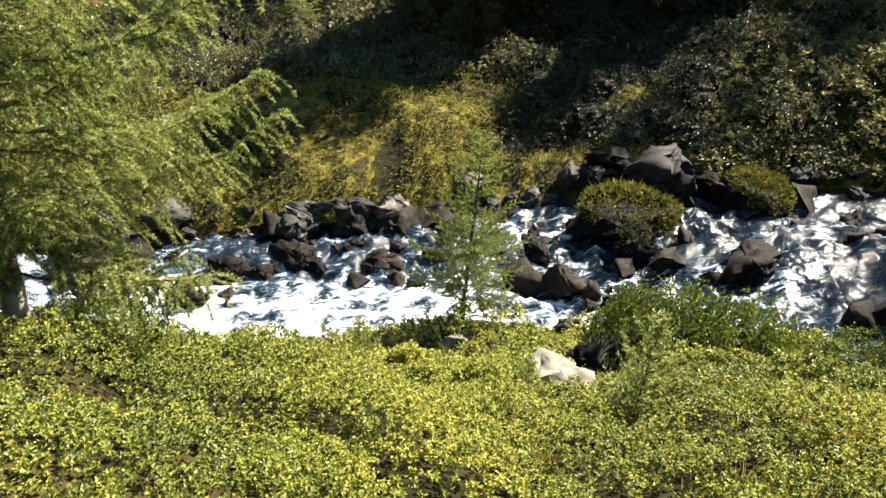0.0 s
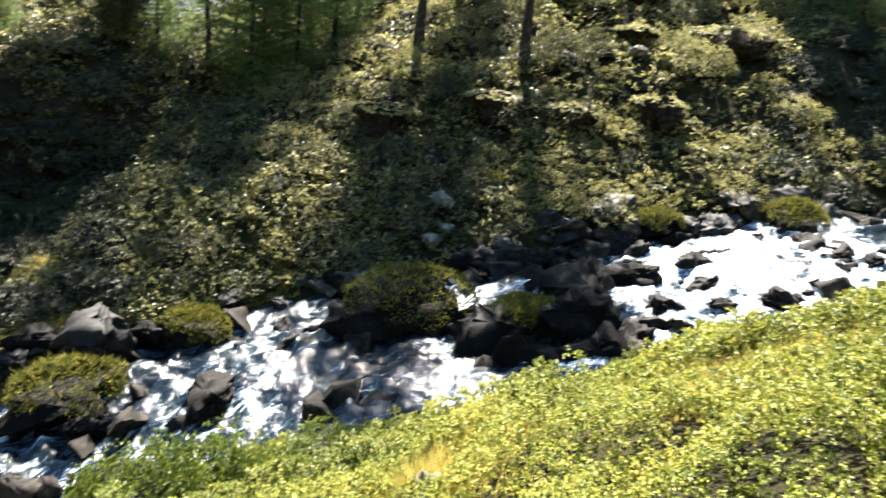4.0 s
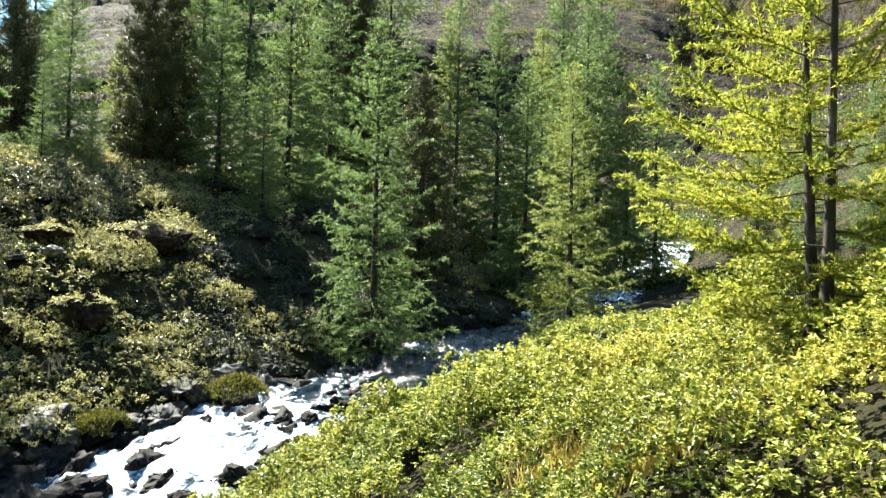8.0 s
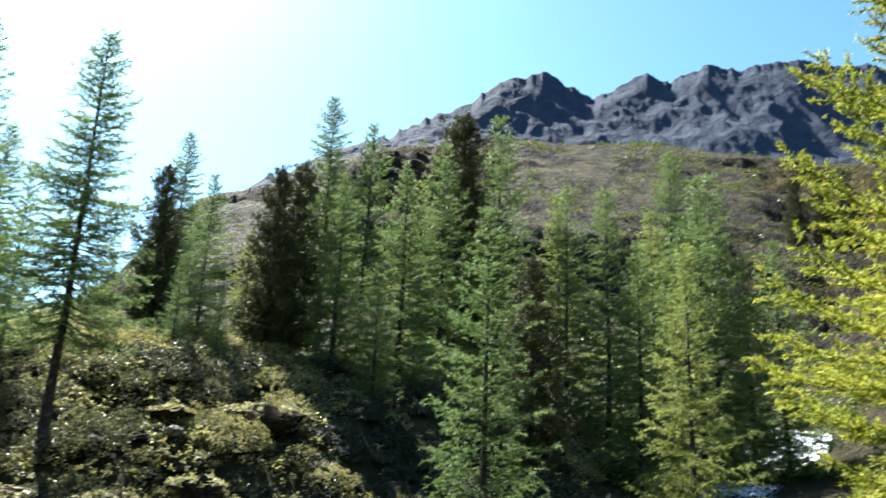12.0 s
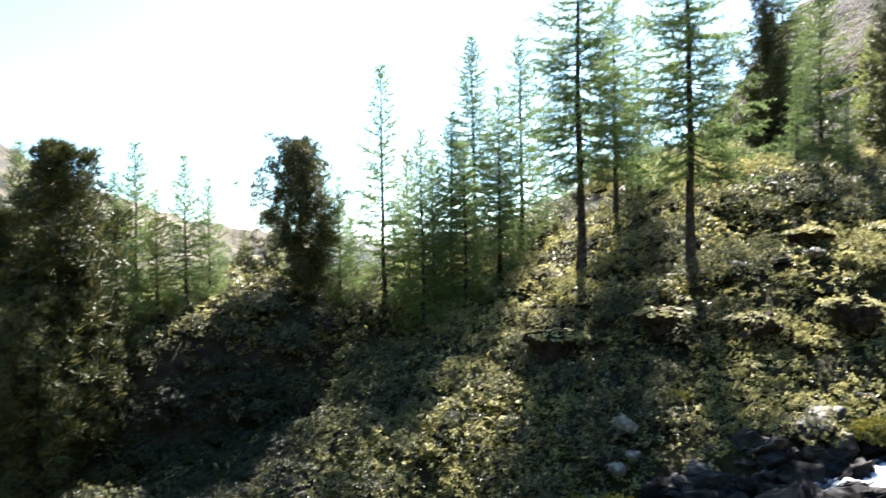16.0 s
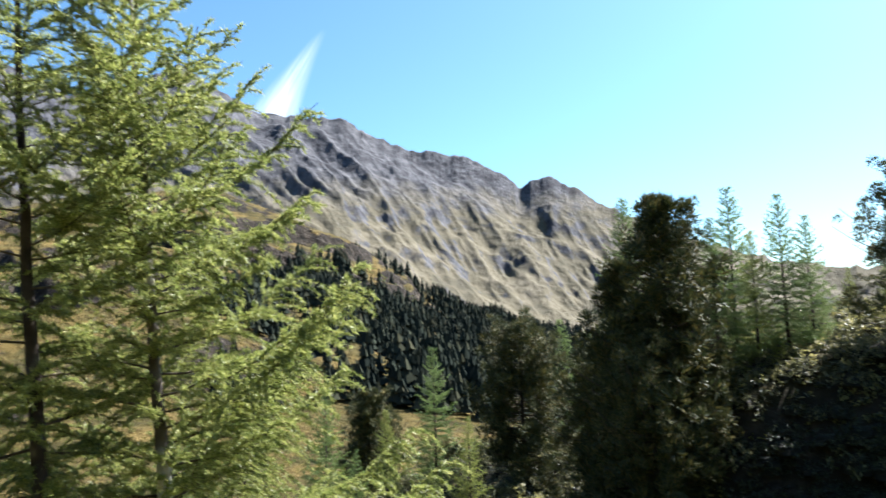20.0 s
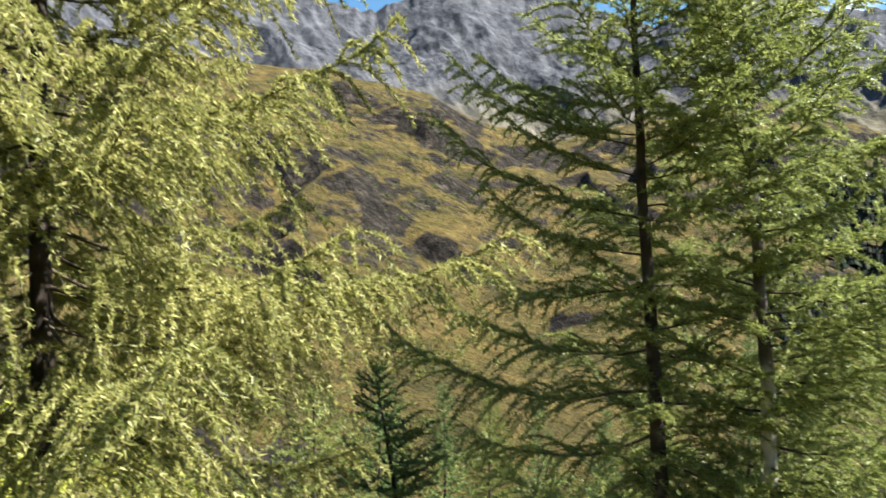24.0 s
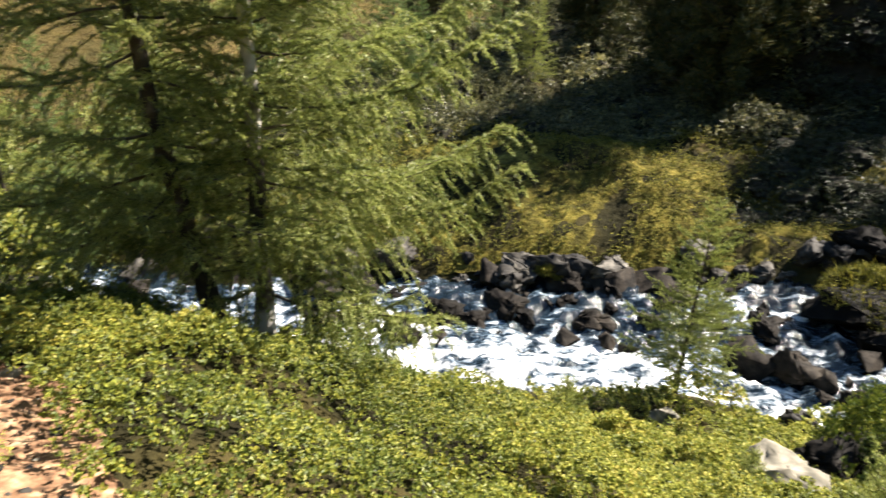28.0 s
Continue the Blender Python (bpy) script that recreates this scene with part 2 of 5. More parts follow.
SKYLINE = [(-180, 15), (-80, 18), (-65, 18), (-60.3, 17.4), (-54.6, 19.4), (-49.4, 18.2), (-45, 17.8), (-39.3, 15.5), (-33.4, 18.5), (-28, 15.5), (-24.5, 15.0), (-21.5, 15.1), (-17.7, 13.2),
           (-13.8, 12.3), (-11.2, 11.9), (-7.8, 9.6), (-5.6, 10.0), (-2.7, 8.4), (-1, 7.3), (3, 5), (12, 2.5), (25, 1), (40, 3), (50, 10), (56, 16.5)]
SKYLINE_EAST = [(56, 16.5), (65.2, 21.3), (68.6, 22.5), (72, 24.2), (75.6, 25.6), (77.9, 27.0), (81.4, 27.8), (83.2, 26.7), (85.4, 25.5), (87.5, 26.2), (89.7, 27.0), (91.5, 26.3), (94.3, 27.2),
                (96.8, 26.5), (98.6, 26.6), (100.9, 26.8), (105, 25.4), (110.5, 23.5), (116, 23.9), (130, 18), (180, 15)]


def by_bearing(az, table):
    a, e = np.array(table, float).T
    return np.interp(az, a, e)


def near_height(x, y):
    d, zc, w, sx = brook(x, y)
    a = np.abs(d) - w
    bank = np.interp(a, [-4, -0.6, 0, 2.5, 5.5, 9, 13, 20, 60], [-0.6, -0.35, 0.1, 1.0, 4.0, 6.5, 8.6, 12.5, 40])
    bank = bank * np.interp(sx, [-12, -4, 0, 10], [1.12, 1.05, 0.9, 0.82])
    terrace = np.interp(a, [-4, -0.6, 0, 2.0, 4.0, 7, 10, 14, 20, 60], [-0.6, -0.35, 0.1, 1.0, 2.3, 2.6, 3.5, 5.1, 7.5, 24])
    near = bank + (terrace - bank) * smooth((sx - 12.5) / 5)
    near = np.where(near > 0, near * np.interp(sx, [16, 20, 26, 34, 60, 90], [1, 0.98, 0.82, 0.55, 0.35, 0.8]), near)
    steep = np.interp(sx, [-6, 2, 8, 14, 22, 30, 60], [0.1, 0.22, 0.62, 0.95, 1.25, 1.25, 0.8])
    far = np.interp(a, [-4, -0.6, 0, 1.2, 4, 8, 14, 28, 60], [-0.6, -0.35, 0.1, 1.0, 2.2, 4.4, 6.6, 9, 13])
    low = np.interp(a, [-4, -0.6, 0, 1.2, 4, 12, 60], [-0.6, -0.35, 0.1, 1.0, 2.0, 1.3, 0.2])
    far = low + (far - low) * steep
    z = zc + np.where(d < 0, near, far)
    return z, a, d


def mounds(x, y, a):
    """Hummocks of the shrub cover, none in the water."""
    m = 0.55 * (fbm(x / 1.9, y / 1.9, 3, 5) - 0.5) + 0.9 * (fbm(x / 6.0, y / 6.0, 2, 9) - 0.5)
    return m * smooth((a - 0.3) / 2.0)


def far_mounds(x, y, a, d):
    """Taller lumps of alpine rose on the far slope."""
    return np.where(d > 0, 0.9 * (fbm(x / 2.3, y / 2.3, 2, 13) - 0.45), 0) * smooth((a - 1.0) / 3.0)


def height(x, y):
    shape = np.shape(x)
    x, y = np.asarray(x, float).ravel(), np.asarray(y, float).ravel()
    r = np.hypot(x, y) + 1e-6
    az = np.degrees(np.arctan2(x, y))
    zn, a, d = np.zeros(len(x)), np.full(len(x), 9.0), np.full(len(x), 9.0)
    close = r < 95
    if close.any():
        zn[close], a[close], d[close] = near_height(x[close], y[close])
    # a knoll with a steep shaded face beside the stone pines
    front = 27.0 + 0.12 * (x - 6) + 1.6 * (fbm(x / 5, y / 9, 2, 19) - 0.5)
    zn = zn + 3.9 * smooth((y - front) / 3.2) * (1 - smooth((y - 44) / 16)) * smooth((x + 0.5) / 4.5) * (1 - smooth((x - 9) / 8))
    zn = zn - 0.8 * np.exp(-(((x + 3) / 6.0) ** 2 + ((y - 30) / 8.0) ** 2))
    # hummocks under the pair of larches and the sapling
    zn = zn + 0.6 * np.exp(-(((x + 3.9) / 1.6) ** 2 + ((y - 4.6) / 1.5) ** 2)) + 0.45 * np.exp(-(((x - 0.5) / 1.5) ** 2 + ((y - 12.6) / 1.2) ** 2))
    zn = zn + 2.0 * np.exp(-(((x + 9.2) / 1.9) ** 2 + ((y - 6.6) / 2.0) ** 2)) - 1.3 * np.exp(-(((x + 6.3) / 1.7) ** 2 + ((y - 7.4) / 2.0) ** 2))
    zn = zn + mounds(x, y, a) + far_mounds(x, y, a, d)
    # far country: a ridge, a dip behind it, then the mountains
    e_near = np.interp(az, [-180, -100, -60, -30, 0, 12, 25, 40, 60, 80, 90, 96, 101, 107, 120, 180], [20, -6, -12.5, -13, -10, -5, -3, -1, 6, 4.5, 1.5, -0.6, -0.2, 4, 14, 20])
    e_ridge = by_bearing(az, RIDGE)
    e_sky = np.where(az < 56, by_bearing(az, SKYLINE), by_bearing(az, SKYLINE_EAST))
    r0 = 75.0
    rr = np.interp(az, [-180, -60, -20, 10, 50, 180], [420, 480, 520, 400, 340, 340])
    t1 = np.clip(np.log(r / r0) / np.log(rr / r0), 0, 1)
    t2 = np.clip((r - rr) / (0.45 * rr), 0, 1)
    foot = np.where(az > 56, 1700.0, 1200.0)
    t3 = np.clip((r - foot) / (2300 - foot), 0, 1)
    dip = np.minimum(e_ridge, e_sky) - np.where(az > 30, 3.0, 4.5)
    el = e_near + (e_ridge - e_near) * (0.35 * t1 + 0.65 * smooth(t1))
    el = np.where(r > rr, e_ridge + (dip - e_ridge) * smooth(t2), el)
    # the crest's single teeth fade out downwards
    broad = sum(np.where(az + o < 56, by_bearing(az + o, SKYLINE), by_bearing(az + o, SKYLINE_EAST)) for o in (-4, -2.5, -1, 1, 2.5, 4)) / 6
    crest = broad + (e_sky - broad) * smooth((t3 - 0.68) / 0.3)
    el = np.where(r > foot, dip + (crest - dip) * (0.35 * t3 + 0.65 * t3 ** 1.4), el)
    el = np.where(r > 2300, e_sky - (r - 2300) / 200.0, el)
    zf = r * np.tan(np.radians(el))
    rough1 = (fbm(x / 70, y / 70, 6, 21, True) - 0.55) * 14 * smooth((r - 110) / 150) * (1 - smooth((r - rr * 0.93) / (rr * 0.2)))
    fade = smooth(t3 * 1.5) * (1 - 0.85 * smooth((t3 - 0.78) / 0.22))
    crag = fbm(x / 480, y / 480, 6, 33, True) - 0.5
    rib = fbm(az * 0.28 + 4.5 * t3, az * 0.07 - 2.2 * t3, 6, 52, True) - 0.55
    rough2 = (crag * np.where(az > 40, 110, 150) + rib * np.where(az > 40, 85, 75)) * fade
    skyline_teeth = (fbm(az * 0.9, r / 600, 4, 50, True) - 0.6) * np.where(az > 40, 40, 26) * smooth((t3 - 0.85) / 0.15)
    # ledges slanting across the meadow slopes
    ledge = (zf + 0.3 * r * np.radians(az)) / 14.0 + 2.2 * fbm(x / 110, y / 110, 4, 27)
    step = ledge - np.floor(ledge)
    riser = smooth((step - 0.62) / 0.3)
    where = smooth((r - 120) / 60) * (1 - smooth((r - rr * 0.9) / (rr * 0.1))) * smooth((fbm(x / 80, y / 80, 3, 29) - 0.34) / 0.14)
    zf = zf + (13 * (riser - step) + 7 * (fbm(x / 9, y / 9, 3, 28) - 0.5) * riser * (1 - riser) * 4) * where
    zf = zf + rough1 + rough2 + skyline_teeth * (r < 2350)
    k = smooth((r - 48) / 42)
    return (zn * (1 - k) + zf * k).reshape(shape)


def ground_at(x, y):
    return float(height(np.array([x]), np.array([y]))[0])


def polar(az, r):
    return r * math.sin(radians(az)), r * math.cos(radians(az))


# a fine table of the near ground, for strewing things on it
GX, GY, GS = -42.0, -26.0, 0.2
_gx, _gy = np.meshgrid(GX + GS * np.arange(460), GY + GS * np.arange(370), indexing="ij")
_gd, _, _gw, _ = brook(_gx, _gy)
GRID = np.stack([height(_gx, _gy), _gd.reshape(_gx.shape), _gw.reshape(_gx.shape)], -1)


def near_ground(x, y):
    """Height, distance from the brook's line and the brook's half width, read from the table."""
    fx, fy = np.clip((x - GX) / GS, 0, 458.9), np.clip((y - GY) / GS, 0, 368.9)
    i, j = fx.astype(int), fy.astype(int)
    u, v = (fx - i)[:, None], (fy - j)[:, None]
    return ((GRID[i, j] * (1 - u) + GRID[i + 1, j] * u) * (1 - v) + (GRID[i, j + 1] * (1 - u) + GRID[i + 1, j + 1] * u) * v).T

# ---- mesh tools ----
def mesh_np(name, verts, faces, mat, smooth_shade=False):
    verts, faces = np.asarray(verts, np.float32), np.asarray(faces, np.int32)
    me = bpy.data.meshes.new(name)
    k = faces.shape[1]
    me.vertices.add(len(verts))
    me.vertices.foreach_set("co", verts.ravel())
    me.loops.add(faces.size)
    me.loops.foreach_set("vertex_index", faces.ravel())
    me.polygons.add(len(faces))
    me.polygons.foreach_set("loop_start", np.arange(0, faces.size, k, dtype=np.int32))
    me.polygons.foreach_set("use_smooth", np.full(len(faces), smooth_shade))
    me.update(calc_edges=True)
    me.materials.append(mat)
    return me


def child(name, me, parent, label=""):
    ob = new(name, me)
    ob.parent = parent
    if label:
        tagged(ob, label)
    return ob


def tube(points, radii, sides=6):
    """Vertices and quads of a tapered tube along points, closed at its tip."""
    p, rad = np.asarray(points, float), np.asarray(radii, float)
    t = np.gradient(p, axis=0)
    t /= np.linalg.norm(t, axis=1)[:, None] + 1e-9
    ref = np.where(np.abs(t[:, 2:3]) > 0.9, np.array([[1.0, 0, 0]]), np.array([[0, 0, 1.0]]))
    u = np.cross(t, ref)
    u /= np.linalg.norm(u, axis=1)[:, None]
    v = np.cross(t, u)
    ang = np.linspace(0, 2 * np.pi, sides, endpoint=False)
    ring = p[:, None] + rad[:, None, None] * (np.cos(ang)[None, :, None] * u[:, None] + np.sin(ang)[None, :, None] * v[:, None])
    n = len(p)
    i, j = np.meshgrid(np.arange(n - 1), np.arange(sides), indexing="ij")
    a, b = i * sides + j, i * sides + (j + 1) % sides
    return ring.reshape(-1, 3), np.stack([a, b, b + sides, a + sides], -1).reshape(-1, 4)


def joined(pieces):
    vs, fs, o = [], [], 0
    for v, f in pieces:
        vs.append(v)
        fs.append(f + o)
        o += len(v)
    return np.concatenate(vs), np.concatenate(fs)


def blades(base, way, length, width, rng):
    """One narrow triangle blade for each base point."""
    n = len(base)
    side = np.cross(way, rng.normal(size=(n, 3)))
    side /= np.linalg.norm(side, axis=1)[:, None] + 1e-9
    length, width = np.broadcast_to(length, n)[:, None], np.broadcast_to(width, n)[:, None]
    v = np.stack([base - side * width / 2, base + side * width / 2, base + way * length], 1)
    return v.reshape(-1, 3), np.arange(3 * n).reshape(-1, 3)


def leaves(base, out, length, width, rng, spread=0.8):
    """One pointed four-cornered leaf for each base point, folded along its middle, lying out across the bush's surface."""
    n = len(base)
    out = out + 0.45 * spread * rng.normal(size=(n, 3))
    out /= np.linalg.norm(out, axis=1)[:, None] + 1e-9
    way = np.cross(out, rng.normal(size=(n, 3)))
    way /= np.linalg.norm(way, axis=1)[:, None] + 1e-9
    way = way + out * rng.uniform(-0.1, 0.9, (n, 1))
    way /= np.linalg.norm(way, axis=1)[:, None] + 1e-9
    side = np.cross(way, out)
    side /= np.linalg.norm(side, axis=1)[:, None] + 1e-9
    length, width = np.broadcast_to(length, n)[:, None], np.broadcast_to(width, n)[:, None]
    lift = np.cross(side, way) * width * 0.25
    mid = base + way * length * 0.45
    v = np.stack([base, mid + side * width / 2 + lift, base + way * length, mid - side * width / 2 + lift], 1)
    return v.reshape(-1, 3), np.arange(4 * n).reshape(-1, 4)


def threads(paths, r0, r1):
    """Thin three-sided twigs, one for each row of points."""
    m, n = paths.shape[:2]
    way = paths[:, -1] - paths[:, 0]
    way /= np.linalg.norm(way, axis=1)[:, None] + 1e-9
    u = np.cross(way, np.array([0.31, 0.17, 0.93]))
    u /= np.linalg.norm(u, axis=1)[:, None] + 1e-9
    v = np.cross(way, u)
    ang = np.array([0, 2.094, 4.189])
    rad = np.linspace(r0, r1, n)[None, :, None, None]
    ring = paths[:, :, None] + rad * (np.cos(ang)[:, None] * u[:, None, None] + np.sin(ang)[:, None] * v[:, None, None])
    i, j, k = np.meshgrid(np.arange(m), np.arange(n - 1), np.arange(3), indexing="ij")
    a, b = (i * n + j) * 3 + k, (i * n + j) * 3 + (k + 1) % 3
    return ring.reshape(-1, 3), np.stack([a, b, b + 3, a + 3], -1).reshape(-1, 4)


def trunk_line(rng, tall, top, lean, bow, off=(0.0, 0.0)):
    bz, bx, by = np.array(bow, float).T
    zz = np.linspace(-0.4, top, 22)
    bend = np.cumsum(rng.normal(0, 0.010 * tall / 8, (22, 2)), 0)
    bend -= bend[1]
    return np.stack([bend[:, 0] + lean * zz + off[0] * (1 + 0.35 * zz) + np.interp(zz / tall, bz, bx), bend[:, 1] + off[1] * (1 + 0.35 * zz) + np.interp(zz / tall, bz, by), zz], 1)


def larch(seed, tall, reach, bare, limbs, step, twig, tuft, needle, per, thick, needles, bark=None, bow=((0, 0, 0), (1, 0, 0)), stems=1, apart=0.14, hang=0.6,
          rise=(-0.15, 0.75), sag=0.35, favour=None, shun=None, profile=0.75, split=False, lean=0.0, gaps=0.06, fringe=0.93):
    """A larch: limbs with hanging side twigs, every twig set with rosettes of needles, the limbs' tips bare."""
    rng = np.random.default_rng(seed)
    up = np.array([0, 0, 1.0])
    trunk, wood, sprays, green = [], [], [], []
    for st in range(stems):
        top = tall * (1 - 0.07 * st)
        line = trunk_line(rng, tall, top, lean, bow, (apart * st, 0.5 * apart * st))
        zz = line[:, 2]
        rad = thick * (1 - 0.93 * np.clip(zz / top, 0, 1) ** 0.85) + thick * 0.45 * np.exp(-np.clip(zz, 0, None) / (0.05 * top))
        trunk.append(tube(line, np.maximum(rad, 0.006), 10))
        n = limbs // stems
        for k in range(n):
            f = bare + (0.99 - bare) * ((k + rng.uniform(0, 1)) / n)
            g = (f - bare) / (1 - bare)
            if rng.uniform() < gaps:
                continue
            ang = k * 2.4 + rng.uniform(-0.5, 0.5)
            ln = reach * ((1 - g) ** profile * (0.7 + 0.3 * min(1, g / 0.12)) + 0.035) * rng.uniform(0.6, 1.12)
            if favour:
                ln *= 1 + favour[1] * math.cos(ang - favour[0]) * (1 - g)
            if shun and g < shun[1] and math.cos(ang - shun[0]) > shun[2]:
                ln *= 0.3
            h = np.array([math.cos(ang), math.sin(ang), 0])
            side = np.cross(h, up)
            z = f * top
            o = np.array([np.interp(z, zz, line[:, 0]), np.interp(z, zz, line[:, 1]), z])
            t = np.linspace(0, 1, 9)
            s0 = rise[0] + (rise[1] - rise[0]) * g ** 1.4 + rng.normal(0, 0.09)
            pts = o + ln * (t[:, None] * h + (rng.normal(0, 0.07) * t ** 2)[:, None] * side + (s0 * t - sag * (1 - g) * t * (1 - t) + 0.2 * t ** 3)[:, None] * up)
            pts[1:-1] += rng.normal(0, 0.008 * ln, (7, 3))
            wood.append(tube(pts, np.linspace(max(0.006, thick * 0.15 * (1.15 - g)), 0.0025, 9), 5))
            m = max(3, int(ln * 0.85 / step))
            tt = np.clip(np.linspace(0.14, 0.95, m) + rng.normal(0, 0.25 / m, m), 0.1, 0.98)
            q = np.stack([np.interp(tt, t, pts[:, c]) for c in range(3)], 1)
            tang = pts[-1] - pts[0]
            tang /= np.linalg.norm(tang)
            sg = np.where(np.arange(m) % 2, 1.0, -1.0)[:, None]
            d0 = 0.6 * tang + sg * side * rng.uniform(0.4, 1.0, (m, 1)) + up * rng.normal(0.05 + 0.25 * g, 0.22, (m, 1))
            d0 /= np.linalg.norm(d0, axis=1)[:, None]
            tl = twig * (0.3 + 0.7 * min(1.0, 1.25 * ln / reach)) * (1.08 - 0.7 * tt) * rng.uniform(0.55, 1.25, m)
            hg = hang * rng.uniform(0.5, 1.4, m) * (1 - 0.7 * g)

            def along(u):
                return q[:, None] + d0[:, None] * (tl[:, None] * u)[..., None] - up * (hg[:, None] * tl[:, None] * u ** 2)[..., None]

            sprays.append(threads(along(np.broadcast_to(np.linspace(0, 1, 4), (m, 4))), 0.0035, 0.0015))
            j = (np.arange(int(np.ceil(tl.max() / tuft))) + 0.5) * tuft
            u = np.minimum(j[None] / tl[:, None], 1.05)
            ok = u < 1.0
            pos = along(u)[ok]
            way = (d0[:, None] - up * (2 * hg[:, None] * u)[..., None])[ok]
            tl2 = np.arange(0.2, fringe, tuft / ln)
            pos = np.concatenate([pos, np.stack([np.interp(tl2, t, pts[:, c]) for c in range(3)], 1)])
            way = np.concatenate([way, np.repeat(tang[None], len(tl2), 0)])
            way /= np.linalg.norm(way, axis=1)[:, None]
            keep = rng.uniform(size=len(pos)) > 0.08
            pos, way = np.repeat(pos[keep], per, 0), np.repeat(way[keep], per, 0)
            pos = pos + rng.normal(0, 0.1 * needle[0], pos.shape) + way * rng.normal(0, 0.3 * tuft, (len(pos), 1))
            way = 0.55 * way + 0.62 * rng.normal(size=way.shape)
            way /= np.linalg.norm(way, axis=1)[:, None]
            green.append(blades(pos, way, needle[0] * rng.uniform(0.65, 1.25, len(pos)), needle[1], rng))
    stem = mesh_np("trunk", *joined(trunk), bark or BARK, True)
    if split:
        return stem, [(mesh_np("branch", *w, TWIG, True), mesh_np("twigs", *sp, TWIG), mesh_np("needles", *gr, needles)) for w, sp, gr in zip(wood, sprays, green)]
    return stem, mesh_np("branchwork", *joined(wood + sprays[::3]), TWIG), mesh_np("needles", *joined(green), needles)


def stone_pine(seed, tall, reach, limbs=75, per=60, tuft=0.3, round_top=0.8):
    """A stone pine: a knobbly column of upturned limbs, each bearing a few dense brushes of long needles."""
    rng = np.random.default_rng(seed)
    line = trunk_line(rng, tall, tall * 0.97, 0.0, ((0, 0, 0), (1, 0, 0)))
    zz = line[:, 2]
    trunk = tube(line, np.maximum(0.02 * tall * (1 - 0.85 * np.clip(zz / tall, 0, 1)), 0.02), 9)
    wood, cs, rs = [], [], []
    for k in range(limbs):
        g = (k + rng.uniform(0, 1)) / limbs
        z = tall * (0.05 + 0.93 * g)
        ang = k * 2.4 + rng.uniform(-0.5, 0.5)
        lobe = 1.0 + 1.1 * noise.noise(Vector((math.cos(ang) * 1.3 + seed, math.sin(ang) * 1.3, g * 4.5)))
        prof = (1 - g) ** 0.6 * (1 - round_top) + round_top * math.sqrt(max(0.03, 1 - max(0.0, (g - 0.35) / 0.67) ** 2))
        ln = reach * prof * max(0.4, lobe) * rng.uniform(0.7, 1.05)
        h = np.array([math.cos(ang), math.sin(ang), 0])
        o = np.array([np.interp(z, zz, line[:, 0]), np.interp(z, zz, line[:, 1]), z])
        t = np.linspace(0, 1, 6)
        pts = o + ln * (t[:, None] * h + np.stack([0 * t, 0 * t, -0.12 * t + (0.3 + 0.5 * g) * t ** 2], 1))
        wood.append(tube(pts, np.linspace(0.035, 0.012, 6), 5))
        for tt in rng.uniform(0.35, 1.02, 5):
            c = np.array([np.interp(tt, t, pts[:, i]) for i in range(3)])
            cs.append(c + rng.normal(0, 0.13, 3) * ln * 0.8)
            rs.append(tuft * rng.uniform(0.6, 1.35) * (1.0 - (0.35 if round_top > 0.3 else 0.6) * g))
    c, r = np.repeat(np.array(cs), per, 0), np.repeat(np.array(rs), per)
    d = rng.normal(size=(len(c), 3)) + np.array([0, 0, 0.25])
    d /= np.linalg.norm(d, axis=1)[:, None]
    way = d + np.array([0, 0, 0.45]) + 0.3 * rng.normal(size=d.shape)
    way /= np.linalg.norm(way, axis=1)[:, None]
    v, f = blades(c + d * (r * rng.uniform(0.35, 0.9, len(r)))[:, None], way, 0.75 * r, 0.17 * r, rng)
    return mesh_np("trunk", *trunk, BARK, True), mesh_np("branchwork", *joined(wood), TWIG), mesh_np("needles", v, f, PINE)


def tree(name, meshes, x, y, tall=1.0, turn=0.0, label="", category="larch tree", group="", z=None, tilt=0.0):
    """One tree out of ready meshes, set on the ground."""
    thing = new(name)
    if len(meshes) == 2:
        child("trunk", meshes[0], thing)
        for wood, spray, green in meshes[1]:
            branch = child("branch", wood, thing)
            tagged(child("twig_spray", spray, branch), kind="stuff")
            tagged(child("needle_foliage", green, branch), kind="stuff")
    else:
        for part_name, me in zip(("trunk", "branchwork", "needle_crown"), meshes):
            part = child(part_name, me, thing)
            if part_name != "trunk":
                tagged(part, kind="stuff")
    z = ground_at(x, y) if z is None else z
    thing.matrix_basis = pose(x, y, z, tilt, 0, turn) @ Matrix.Scale(tall, 4)
    return tagged(thing, label, category, group)


